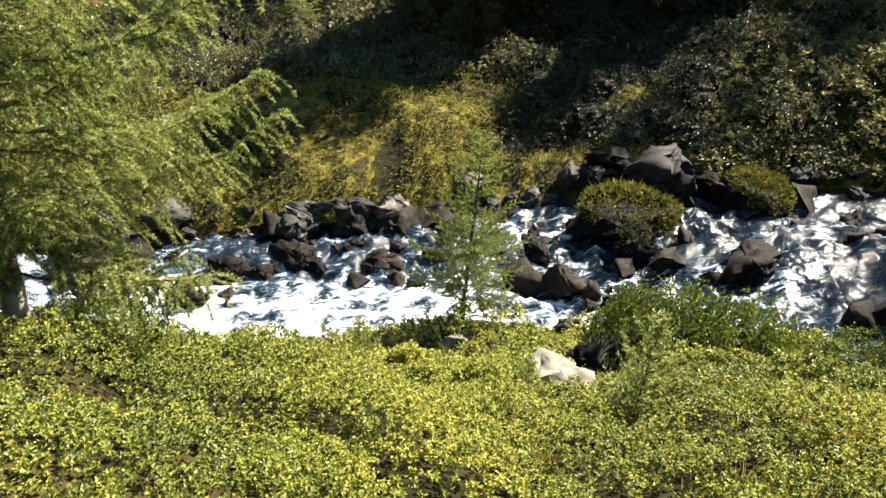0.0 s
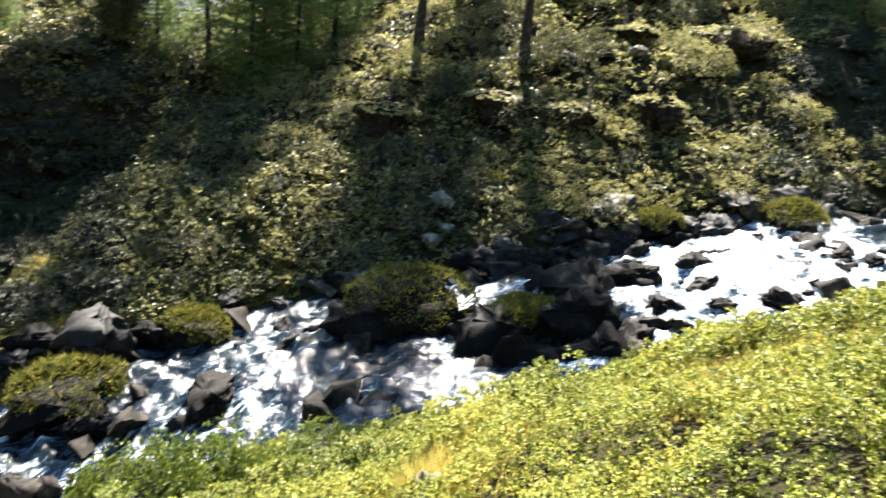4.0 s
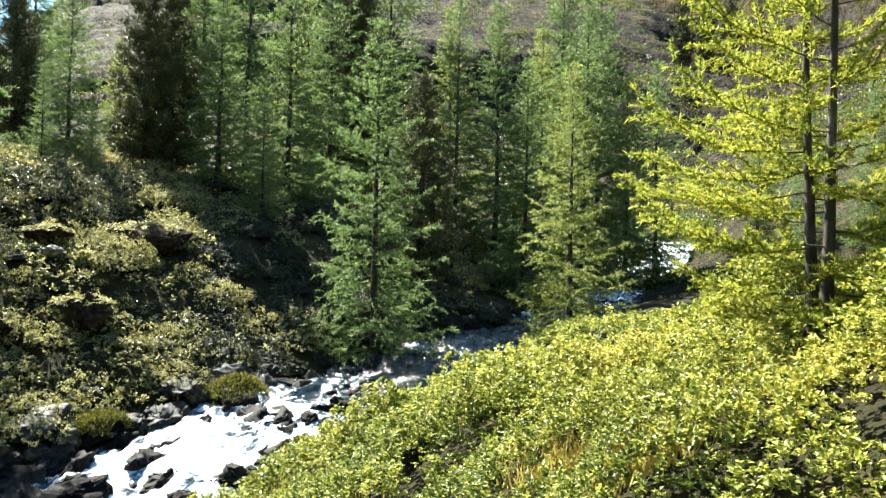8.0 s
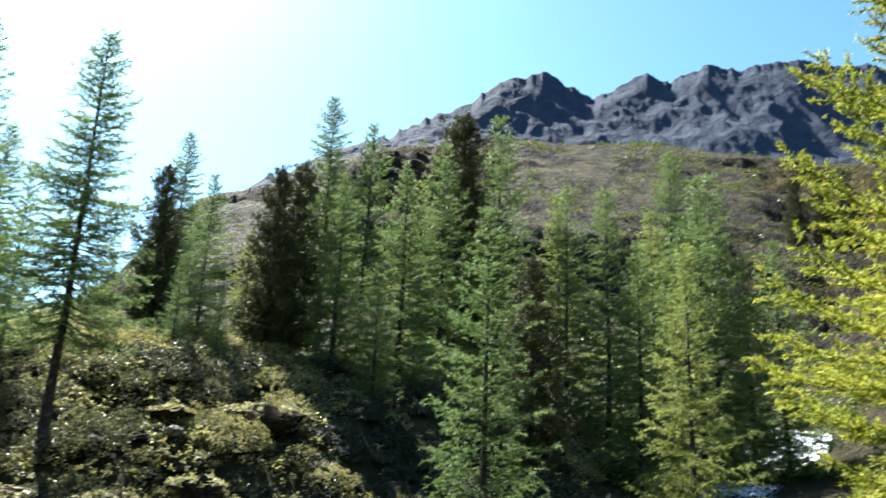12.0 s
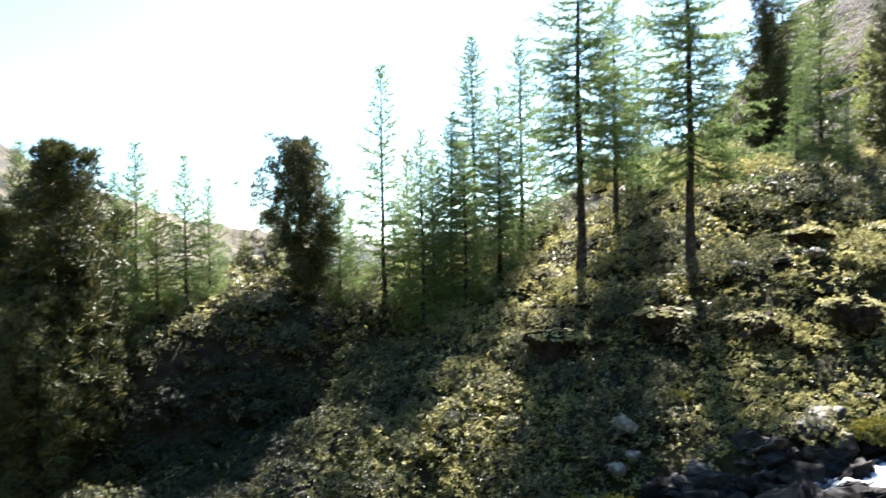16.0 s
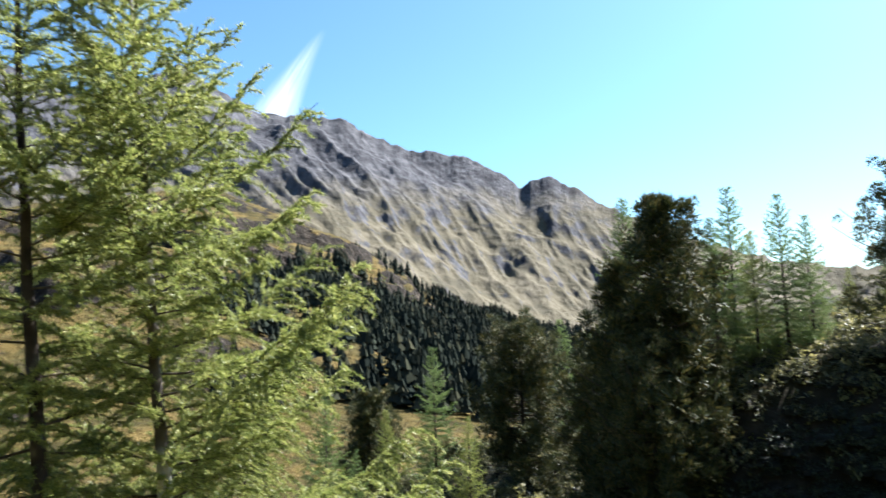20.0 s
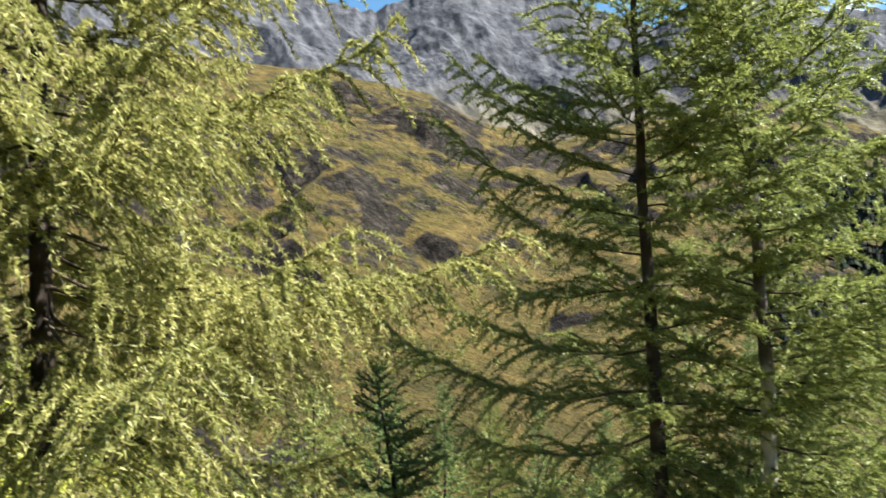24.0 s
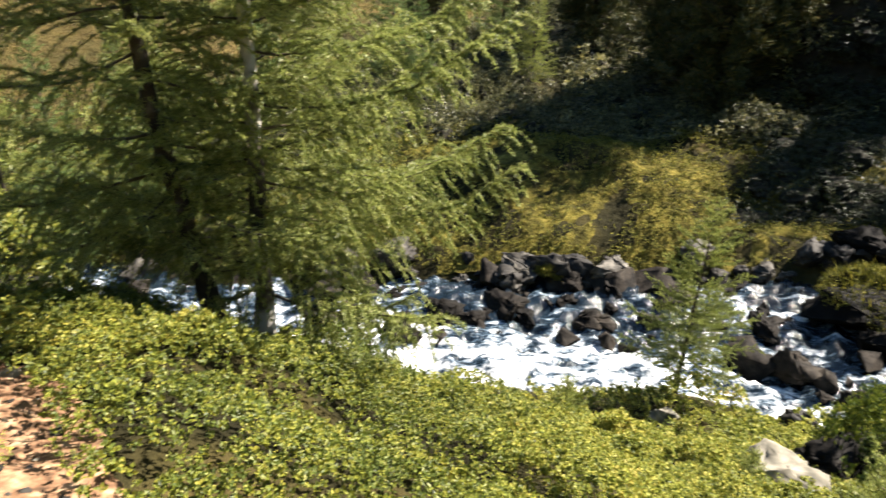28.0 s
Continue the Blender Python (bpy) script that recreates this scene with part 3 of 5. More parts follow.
def boulder(seed, mat, flat=0.7, rough=0.16, cuts=2):
    """An angular boulder about one metre wide, sunk a little into the ground."""
    rng = np.random.default_rng(seed)
    bm = bmesh.new()
    p = rng.normal(size=(15, 3))
    p /= np.linalg.norm(p, axis=1)[:, None]
    p *= rng.uniform(0.75, 1.08, (15, 1)) * np.array([0.56, 0.44, 0.4 * flat / 0.7])
    for v in p:
        bm.verts.new(v)
    got = bmesh.ops.convex_hull(bm, input=bm.verts)
    bmesh.ops.delete(bm, geom=[g for g in got["geom_interior"] if isinstance(g, bmesh.types.BMVert)], context="VERTS")
    bmesh.ops.bevel(bm, geom=bm.edges[:], offset=0.02, segments=1, affect="EDGES", clamp_overlap=True)
    bmesh.ops.triangulate(bm, faces=bm.faces[:])
    bmesh.ops.subdivide_edges(bm, edges=bm.edges[:], cuts=cuts, use_grid_fill=True)
    for v in bm.verts:
        q = v.co * 3.0 + Vector((seed * 3.1, 0, 0))
        v.co += v.co.normalized() * (rough * 0.6 * (noise.noise(q) + 0.5 * noise.noise(q * 2.7) + 0.4 * noise.noise(q * 6.5) + 0.2 * noise.noise(q * 13)))
    for face in bm.faces:
        face.smooth = True
    for e in bm.edges:
        e.smooth = e.calc_face_angle(0.0) < 0.55
    me = bpy.data.meshes.new("boulder")
    bm.to_mesh(me)
    bm.free()
    me.materials.append(mat)
    return me


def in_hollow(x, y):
    """True on two steep faces left as bare dark peat to stand in for shade: beside the stone pines, and under the
    larches at the gully.
    """
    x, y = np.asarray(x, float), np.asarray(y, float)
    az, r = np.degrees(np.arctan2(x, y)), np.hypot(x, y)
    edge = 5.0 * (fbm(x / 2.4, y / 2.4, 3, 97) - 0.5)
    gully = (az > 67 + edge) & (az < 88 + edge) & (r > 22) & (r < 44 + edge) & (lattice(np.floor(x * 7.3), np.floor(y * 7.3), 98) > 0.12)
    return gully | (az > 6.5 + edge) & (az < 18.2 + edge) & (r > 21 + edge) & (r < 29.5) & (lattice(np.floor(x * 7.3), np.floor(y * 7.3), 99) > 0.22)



def dome(seed, mat, n=900, leaf=(0.09, 0.045), rise=0.62, lumps=0.35, clump=7, flat=0.5, core=0.74):
    """A cushion of leaves about two metres across, over a near-black core that stands in for the shade inside."""
    rng = np.random.default_rng(seed)
    d = np.repeat(rng.normal(size=(n // clump, 3)), clump, 0)
    n = len(d)
    d[:, 2] = np.abs(d[:, 2]) * 0.9 + 0.02
    d /= np.linalg.norm(d, axis=1)[:, None]
    deep = np.repeat(rng.uniform(0.66, 1.06, n // clump), clump)
    d += rng.normal(0, 0.4 * leaf[0], d.shape)
    rad = 1 + lumps * (fbm(d[:, 0] * 2.2 + seed, d[:, 1] * 2.2 + d[:, 2] * 1.7, 3, seed) - 0.5) * 2
    p = d * (rad * deep ** 0.6)[:, None] * np.array([1, 1, rise])
    v, f = leaves(p, d * np.array([1, 1, 0.8]) + np.array([0, 0, flat]), leaf[0] * rng.uniform(0.6, 1.3, n), leaf[1], rng, 0.8)
    me = mesh_np("foliage", v, f, mat)
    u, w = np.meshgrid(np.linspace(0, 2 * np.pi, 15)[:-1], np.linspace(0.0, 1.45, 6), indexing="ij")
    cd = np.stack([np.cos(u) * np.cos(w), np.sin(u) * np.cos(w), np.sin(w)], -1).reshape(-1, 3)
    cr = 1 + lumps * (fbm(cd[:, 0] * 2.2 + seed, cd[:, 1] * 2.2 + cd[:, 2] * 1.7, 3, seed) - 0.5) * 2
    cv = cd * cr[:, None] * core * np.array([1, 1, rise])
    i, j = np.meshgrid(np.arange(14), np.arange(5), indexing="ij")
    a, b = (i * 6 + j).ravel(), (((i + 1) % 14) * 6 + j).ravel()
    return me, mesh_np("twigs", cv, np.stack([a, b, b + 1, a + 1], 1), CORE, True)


def bush(name, meshes, x, y, size, squash, turn, label, group, category="bush"):
    thing = new(name)
    child("foliage", meshes[0], thing)
    child("twig_core", meshes[1], thing)
    thing.matrix_basis = pose(x, y, ground_at(x, y) - 0.12 * size, 0, 0, turn) @ Matrix.Diagonal((size, size * 0.9, size * squash, 1))
    return tagged(thing, label, category, group)


def dome_field(name, unit, spots, mat, label, category="shrub cover", seed=0):
    """Many bushes too many to count, joined: copies of one leafy cushion, each turned and sized."""
    v0 = np.empty(len(unit.vertices) * 3, np.float32)
    unit.vertices.foreach_get("co", v0)
    v0 = v0.reshape(-1, 3)
    rng = np.random.default_rng(seed)
    out = []
    for x, y, z, size, squash in spots:
        a = rng.uniform(0, 6.283)
        c, s = math.cos(a), math.sin(a)
        out.append(np.stack([x + size * (v0[:, 0] * c - v0[:, 1] * s), y + size * (v0[:, 0] * s + v0[:, 1] * c), z + size * squash * v0[:, 2]], 1))
    v = np.concatenate(out)
    f0 = np.array([p.vertices[:] for p in unit.polygons])
    f = (np.arange(len(spots))[:, None, None] * len(v0) + f0).reshape(-1, f0.shape[1])
    return tagged(new(name, mesh_np(name, v, f, mat)), label, category, kind="stuff")

# ---- ground, hills and mountains: one sheet, cut into rings ----
def sheet(name, az0, az1, step, radii, mat):
    az = np.radians(np.arange(az0, az1 + step / 2, step))
    A, Rr = np.meshgrid(az, radii, indexing="ij")
    X, Y = Rr * np.sin(A), Rr * np.cos(A)
    Z = height(X, Y)
    n, m = A.shape
    i, j = np.meshgrid(np.arange(n - 1), np.arange(m - 1), indexing="ij")
    a = (i * m + j).ravel()
    faces = np.stack([a, a + 1, a + m + 1, a + m], 1)
    return new(name, mesh_np(name, np.stack([X, Y, Z], -1).reshape(-1, 3), faces, mat, True))


def terrain_material(name, cover, rock, slope_lo, slope_hi, scale, bump, bump_scale, weight=0.6, band=1.0, treeline=None):
    """Plant cover on the gentle ground, bare rock where it is steep, mottled at two scales."""
    m = bpy.data.materials.new(name)
    m.use_nodes = True
    n, l = m.node_tree.nodes, m.node_tree.links
    bsdf = n["Principled BSDF"]
    bsdf.inputs["Roughness"].default_value = 0.95
    bsdf.inputs["Specular IOR Level"].default_value = 0.1
    geo = n.new("ShaderNodeNewGeometry")
    mp = n.new("ShaderNodeMapping")
    mp.inputs["Scale"].default_value = (1, 1, band)
    l.new(geo.outputs["Position"], mp.inputs["Vector"])

    def noise_ramp(cols, sc):
        t = n.new("ShaderNodeTexNoise")
        t.inputs["Scale"].default_value, t.inputs["Detail"].default_value, t.inputs["Roughness"].default_value = sc, 9, 0.65
        l.new(geo.outputs["Position"], t.inputs["Vector"])
        rp = n.new("ShaderNodeValToRGB")
        while len(rp.color_ramp.elements) < len(cols):
            rp.color_ramp.elements.new(0.5)
        for e, (p, c) in zip(rp.color_ramp.elements, cols):
            e.position, e.color = p, (*c, 1)
        l.new(t.outputs["Fac"], rp.inputs["Fac"])
        return t, rp

    t1, c1 = noise_ramp(cover, scale)
    t2, c2 = noise_ramp(rock, scale * 2.3)
    sep = n.new("ShaderNodeSeparateXYZ")
    l.new(geo.outputs["Normal"], sep.inputs["Vector"])
    add = n.new("ShaderNodeMath")
    add.operation = "MULTIPLY_ADD"
    t3 = n.new("ShaderNodeTexNoise")
    t3.inputs["Scale"].default_value, t3.inputs["Detail"].default_value = scale * 1.4, 8
    t3.inputs["Roughness"].default_value = 0.62
    l.new(mp.outputs["Vector"], t3.inputs["Vector"])
    l.new(t3.outputs["Fac"], add.inputs[0])
    add.inputs[1].default_value = weight
    l.new(sep.outputs["Z"], add.inputs[2])
    mr = n.new("ShaderNodeMapRange")
    mr.inputs["From Min"].default_value, mr.inputs["From Max"].default_value = slope_lo, slope_hi
    l.new(add.outputs[0], mr.inputs["Value"])
    mix = n.new("ShaderNodeMix")
    mix.data_type = "RGBA"
    fac = mr.outputs["Result"]
    if treeline:
        pz = n.new("ShaderNodeSeparateXYZ")
        l.new(geo.outputs["Position"], pz.inputs["Vector"])
        wob = n.new("ShaderNodeMath")
        wob.operation = "MULTIPLY_ADD"
        l.new(t3.outputs["Fac"], wob.inputs[0])
        wob.inputs[1].default_value = -260.0
        l.new(pz.outputs["Z"], wob.inputs[2])
        hz = n.new("ShaderNodeMapRange")
        hz.inputs["From Min"].default_value, hz.inputs["From Max"].default_value = treeline[1], treeline[0]
        l.new(wob.outputs[0], hz.inputs["Value"])
        mul = n.new("ShaderNodeMath")
        mul.operation = "MULTIPLY"
        l.new(fac, mul.inputs[0])
        l.new(hz.outputs["Result"], mul.inputs[1])
        fac = mul.outputs[0]
    l.new(fac, mix.inputs[0])
    l.new(c2.outputs["Color"], mix.inputs[6])
    l.new(c1.outputs["Color"], mix.inputs[7])
    l.new(mix.outputs[2], bsdf.inputs["Base Color"])
    tb = n.new("ShaderNodeTexNoise")
    tb.inputs["Scale"].default_value, tb.inputs["Detail"].default_value, tb.inputs["Roughness"].default_value = bump_scale, 10, 0.65
    l.new(geo.outputs["Position"], tb.inputs["Vector"])
    b = n.new("ShaderNodeBump")
    b.inputs["Strength"].default_value, b.inputs["Distance"].default_value = 1.0, bump
    l.new(tb.outputs["Fac"], b.inputs["Height"])
    l.new(b.outputs["Normal"], bsdf.inputs["Normal"])
    return m


# soil kept near black, putting the shade between shrubs into its colour
M_GROUND = terrain_material("shade_dark_heath_soil", [(0.3, (0.010, 0.009, 0.004)), (0.5, (0.022, 0.02, 0.008)), (0.62, (0.046, 0.038, 0.013)), (0.75, (0.095, 0.07, 0.026))],
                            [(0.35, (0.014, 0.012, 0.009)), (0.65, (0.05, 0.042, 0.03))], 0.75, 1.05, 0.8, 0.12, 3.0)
CRAG = [(0.36, (0.014, 0.012, 0.009)), (0.54, (0.04, 0.033, 0.026)), (0.72, (0.14, 0.115, 0.088))]
M_HILL = terrain_material("alpine_meadow", [(0.3, (0.045, 0.04, 0.014)), (0.45, (0.095, 0.078, 0.025)), (0.58, (0.16, 0.115, 0.036)), (0.72, (0.25, 0.18, 0.062))], CRAG, 1.05, 1.11, 0.09, 9.0, 0.22, 0.42, 1.5)
M_BROWN = terrain_material("brown_heath_hill", [(0.3, (0.02, 0.022, 0.009)), (0.5, (0.052, 0.043, 0.019)), (0.7, (0.11, 0.08, 0.036))], CRAG, 1.05, 1.13, 0.09, 8.0, 0.28, 0.6, 1.5)
M_MOUNT = terrain_material("bare_mountain_rock", [(0.35, (0.066, 0.06, 0.042)), (0.5, (0.105, 0.093, 0.062)), (0.65, (0.145, 0.127, 0.09))],
                           [(0.36, (0.03, 0.031, 0.036)), (0.5, (0.062, 0.063, 0.07)), (0.62, (0.092, 0.093, 0.1)), (0.72, (0.145, 0.145, 0.148))], 0.98, 1.12, 0.01, 11.0, 0.03, 0.8, 0.8, (110, 260))
# the east peaks' shade and distance haze are mixed into this blue-grey
M_PEAK = terrain_material("shaded_hazy_peak_rock", [(0.35, (0.06, 0.065, 0.065)), (0.65, (0.12, 0.118, 0.11))],
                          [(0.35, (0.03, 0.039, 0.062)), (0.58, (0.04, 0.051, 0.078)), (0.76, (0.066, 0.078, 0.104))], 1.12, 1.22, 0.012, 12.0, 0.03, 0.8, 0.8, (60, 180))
RINGS_NEAR = 0.4 * 1.022 ** np.arange(0, 224)
R_EDGE = RINGS_NEAR[-1]
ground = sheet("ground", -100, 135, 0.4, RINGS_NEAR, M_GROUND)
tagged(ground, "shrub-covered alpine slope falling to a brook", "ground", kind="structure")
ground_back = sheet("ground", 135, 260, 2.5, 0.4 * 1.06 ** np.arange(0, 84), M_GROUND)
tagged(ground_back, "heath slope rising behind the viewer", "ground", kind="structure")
_hr = np.geomspace(R_EDGE, 760, 250)
for nm, a0, a1, lb in (("hillside_west", -100, 20, "ochre alpine meadow slope with dark crags"), ("hillside_east", 20, 135, "brown alpine hill with rock bands")):
    tagged(sheet(nm, a0, a1, 0.16, _hr, M_BROWN if a0 == 20 else M_HILL), lb, "hillside", kind="structure")
_mr = np.concatenate([np.geomspace(760, 1180, 10), np.linspace(1200, 2300, 200)])
_mr = np.concatenate([_mr, [2340, 2420, 2600, 3000, 4200]])
for nm, a0, a1, lb in (("mountain_west", -100, 20, "grey rocky mountain ridge with scree and tan grass"), ("mountain_east", 20, 135, "jagged rocky peaks, shade and haze put into their dark blue-grey")):
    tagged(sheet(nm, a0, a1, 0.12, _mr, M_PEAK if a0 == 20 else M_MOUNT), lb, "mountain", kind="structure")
tagged(sheet("ground_far", 135, 260, 2.5, np.geomspace(0.4 * 1.06 ** 83, 4200, 40), M_HILL), "slope behind the viewer", "ground", kind="structure")


def moss_bank():
    """The yellow mossy strip along the far bank, with a ragged upper edge."""
    k = np.where((LINE[:, 0] > -13) & (LINE[:, 0] < 10))[0]
    s, a = np.meshgrid(np.linspace(k[0], k[-1], 260), np.linspace(0.25, 6.8, 75), indexing="ij")
    n = np.arange(len(LINE))
    w = np.interp(s, n, WIDE) + a
    X = np.interp(s, n, LINE[:, 0]) - np.interp(s, n, _tan[:, 1]) * w
    Y = np.interp(s, n, LINE[:, 1]) + np.interp(s, n, _tan[:, 0]) * w
    lump = fbm(X / 0.5, Y / 0.5, 3, 93) - 0.4
    edge = fbm(X / 1.6, Y / 1.6, 3, 94) - 0.4 - 0.2 * smooth((a - 4.2) / 2.6)
    Z = height(X, Y) + 0.02 + 0.3 * lump * np.clip(edge * 6, 0, 1) - 0.12 * (edge < 0)
    m = X.shape[1]
    i, j = np.meshgrid(np.arange(X.shape[0] - 1), np.arange(m - 1), indexing="ij")
    q = (i * m + j).ravel()
    ob = new("moss_bank", mesh_np("moss_bank", np.stack([X, Y, Z], -1).reshape(-1, 3), np.stack([q, q + m, q + m + 1, q + 1], 1), M_MOSSY, True))
    tagged(ob, "yellow moss and short grass on the far bank", "moss", kind="structure")


M_MOSSY = terrain_material("mossy_turf", [(0.32, (0.02, 0.02, 0.006)), (0.46, (0.07, 0.06, 0.013)), (0.6, (0.17, 0.14, 0.028)), (0.75, (0.34, 0.27, 0.065))], [(0.35, (0.03, 0.028, 0.012)), (0.65, (0.12, 0.1, 0.03))], 0.75, 0.95, 2.2, 0.1, 9.0, 0.5)
moss_bank()

# ---- the brook ----
def water_material():
    m = bpy.data.materials.new("white_water")
    m.use_nodes = True
    n, l = m.node_tree.nodes, m.node_tree.links
    bsdf = n["Principled BSDF"]
    geo = n.new("ShaderNodeNewGeometry")
    mp = n.new("ShaderNodeMapping")
    mp.inputs["Scale"].default_value = (0.55, 1.5, 1.0)
    t = n.new("ShaderNodeTexNoise")
    t.inputs["Scale"].default_value, t.inputs["Detail"].default_value, t.inputs["Roughness"].default_value, t.inputs["Distortion"].default_value = 2.1, 10, 0.72, 0.35
    flow = n.new("ShaderNodeAttribute")
    flow.attribute_name = "flow"
    l.new(flow.outputs["Vector"], mp.inputs["Vector"])
    l.new(mp.outputs["Vector"], t.inputs["Vector"])
    rp = n.new("ShaderNodeValToRGB")
    rp.color_ramp.elements[0].position, rp.color_ramp.elements[0].color = 0.4, (0.006, 0.012, 0.018, 1)
    rp.color_ramp.elements[1].position, rp.color_ramp.elements[1].color = 0.54, (0.8, 0.82, 0.83, 1)
    e = rp.color_ramp.elements.new(0.465)
    e.color = (0.07, 0.11, 0.15, 1)
    froth_shade = n.new("ShaderNodeAttribute")
    froth_shade.attribute_name = "froth_shade"
    foam = n.new("ShaderNodeMath")
    l.new(t.outputs["Fac"], foam.inputs[0])
    l.new(froth_shade.outputs["Fac"], foam.inputs[1])
    l.new(foam.outputs[0], rp.inputs["Fac"])
    l.new(rp.outputs["Color"], bsdf.inputs["Base Color"])
    rr = n.new("ShaderNodeMapRange")
    rr.inputs["From Min"].default_value, rr.inputs["From Max"].default_value = 0.42, 0.53
    rr.inputs["To Min"].default_value, rr.inputs["To Max"].default_value = 0.2, 0.75
    l.new(foam.outputs[0], rr.inputs["Value"])
    l.new(rr.outputs["Result"], bsdf.inputs["Roughness"])
    tb = n.new("ShaderNodeTexNoise")
    tb.inputs["Scale"].default_value, tb.inputs["Detail"].default_value = 5.0, 8
    l.new(geo.outputs["Position"], tb.inputs["Vector"])
    b = n.new("ShaderNodeBump")
    b.inputs["Strength"].default_value, b.inputs["Distance"].default_value = 0.9, 0.12
    l.new(tb.outputs["Fac"], b.inputs["Height"])
    l.new(b.outputs["Normal"], bsdf.inputs["Normal"])
    return m


def build_brook():
    keep = (LINE[:, 0] > -60) & (LINE[:, 0] < 100)
    idx = np.where(keep)[0]
    s = np.arange(idx[0], idx[-1], 0.24)
    cx, cy, cz = (np.interp(s, np.arange(len(LINE)), LINE[:, k]) for k in range(3))
    tx, ty = (np.interp(s, np.arange(len(LINE)), _tan[:, k]) for k in range(2))
    w = np.interp(s, np.arange(len(LINE)), WIDE) + 0.45
    across = np.linspace(-1, 1, 61)
    X = cx[:, None] - ty[:, None] * w[:, None] * across
    Y = cy[:, None] + tx[:, None] * w[:, None] * across
    steps = fbm(s[:, None] / 9 + 0 * X, X * 0 + across * 0.8, 2, 71)
    Z = cz[:, None] + 0.9 * (steps - 0.5) * (1 - across ** 4) + 0.5 * (fbm(X / 0.7, Y / 0.7, 4, 61, True) - 0.5) + 0.05
    n, m = X.shape
    i, j = np.meshgrid(np.arange(n - 1), np.arange(m - 1), indexing="ij")
    a = (i * m + j).ravel()
    ob = new("brook", mesh_np("brook", np.stack([X, Y, Z], -1).reshape(-1, 3), np.stack([a, a + m, a + m + 1, a + 1], 1), water_material(), True))
    # foam along the brook; the low values past x 23 paint tree shade
    froth_shade = np.interp(X, [-10, -5, 1, 4.5, 6.5, 12, 14, 19, 23, 26, 43, 46, 50, 56], [-0.04, -0.05, -0.07, -0.07, -0.15, -0.13, -0.07, -0.02, -0.05, -0.25, -0.25, -0.05, -0.2, 0.0])
    froth_shade = froth_shade + 0.22 * (fbm(X / 1.8, Y / 1.8, 3, 66) - 0.5) - 0.09 * across * np.interp(X, [-10, 2, 6, 12], [1, 1, 0.3, 0])
    flow = np.stack([s[:, None] * 0.5 + 0 * X, w[:, None] * across, 0.6 * Z], -1)
    ob.data.attributes.new("flow", "FLOAT_VECTOR", "POINT").data.foreach_set("vector", flow.ravel().astype(np.float32))
    ob.data.attributes.new("froth_shade", "FLOAT", "POINT").data.foreach_set("value", froth_shade.ravel().astype(np.float32))
    return tagged(ob, "foaming white mountain brook tumbling over stones", "brook", kind="structure")


build_brook()

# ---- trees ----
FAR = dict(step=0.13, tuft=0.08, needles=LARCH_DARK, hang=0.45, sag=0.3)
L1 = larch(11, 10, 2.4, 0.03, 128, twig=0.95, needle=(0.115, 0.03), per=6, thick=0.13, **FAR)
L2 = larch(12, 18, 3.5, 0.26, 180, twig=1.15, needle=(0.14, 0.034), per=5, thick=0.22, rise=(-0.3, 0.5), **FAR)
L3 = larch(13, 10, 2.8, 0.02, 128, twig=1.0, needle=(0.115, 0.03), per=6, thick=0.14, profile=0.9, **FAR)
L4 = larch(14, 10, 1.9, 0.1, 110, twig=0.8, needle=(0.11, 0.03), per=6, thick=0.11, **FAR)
L5 = larch(15, 10, 2.5, 0.02, 128, step=0.13, tuft=0.08, twig=1.0, needle=(0.115, 0.03), per=6, thick=0.13, needles=LARCH_SUN, hang=0.45, sag=0.3, profile=0.85)
P1 = stone_pine(21, 8, 2.4, 120, 75, 0.34)
P3 = stone_pine(23, 8, 3.1, 135, 75, 0.36)
P4 = stone_pine(24, 8, 1.6, 120, 72, 0.25, round_top=0.2)
P2 = stone_pine(22, 8, 1.65, 105, 75, 0.31, round_top=0.6)
KINDS = {"a": L1, "b": L2, "c": L3, "d": L4, "e": L5, "p": P1, "q": P2, "w": P3, "n": P4}
SAY = {"a": ("larch", "green larch with fine drooping branches on the far bank", "larch tree", "larches of the far bank"),
       "b": ("larch", "tall slender larch with open crown and bare dark trunk", "larch tree", "larches of the far bank"),
       "c": ("larch", "broad bushy green larch above the brook", "larch tree", "larches of the far bank"),
       "d": ("larch", "thin sparse larch with short branches", "larch tree", "larches of the far bank"),
       "e": ("larch", "bright yellow-green larch in the sun", "larch tree", "larches of the far bank"),
       "p": ("stone_pine", "dense dark rounded stone pine on the heath slope", "pine tree", "stone pines"),
       "n": ("stone_pine", "slim dark stone pine high on the far slope", "pine tree", "stone pines"),
       "w": ("stone_pine", "broad brownish-green stone pine above the valley", "pine tree", "stone pines"),
       "q": ("stone_pine", "narrow dark stone pine with heavy foliage", "pine tree", "stone pines")}
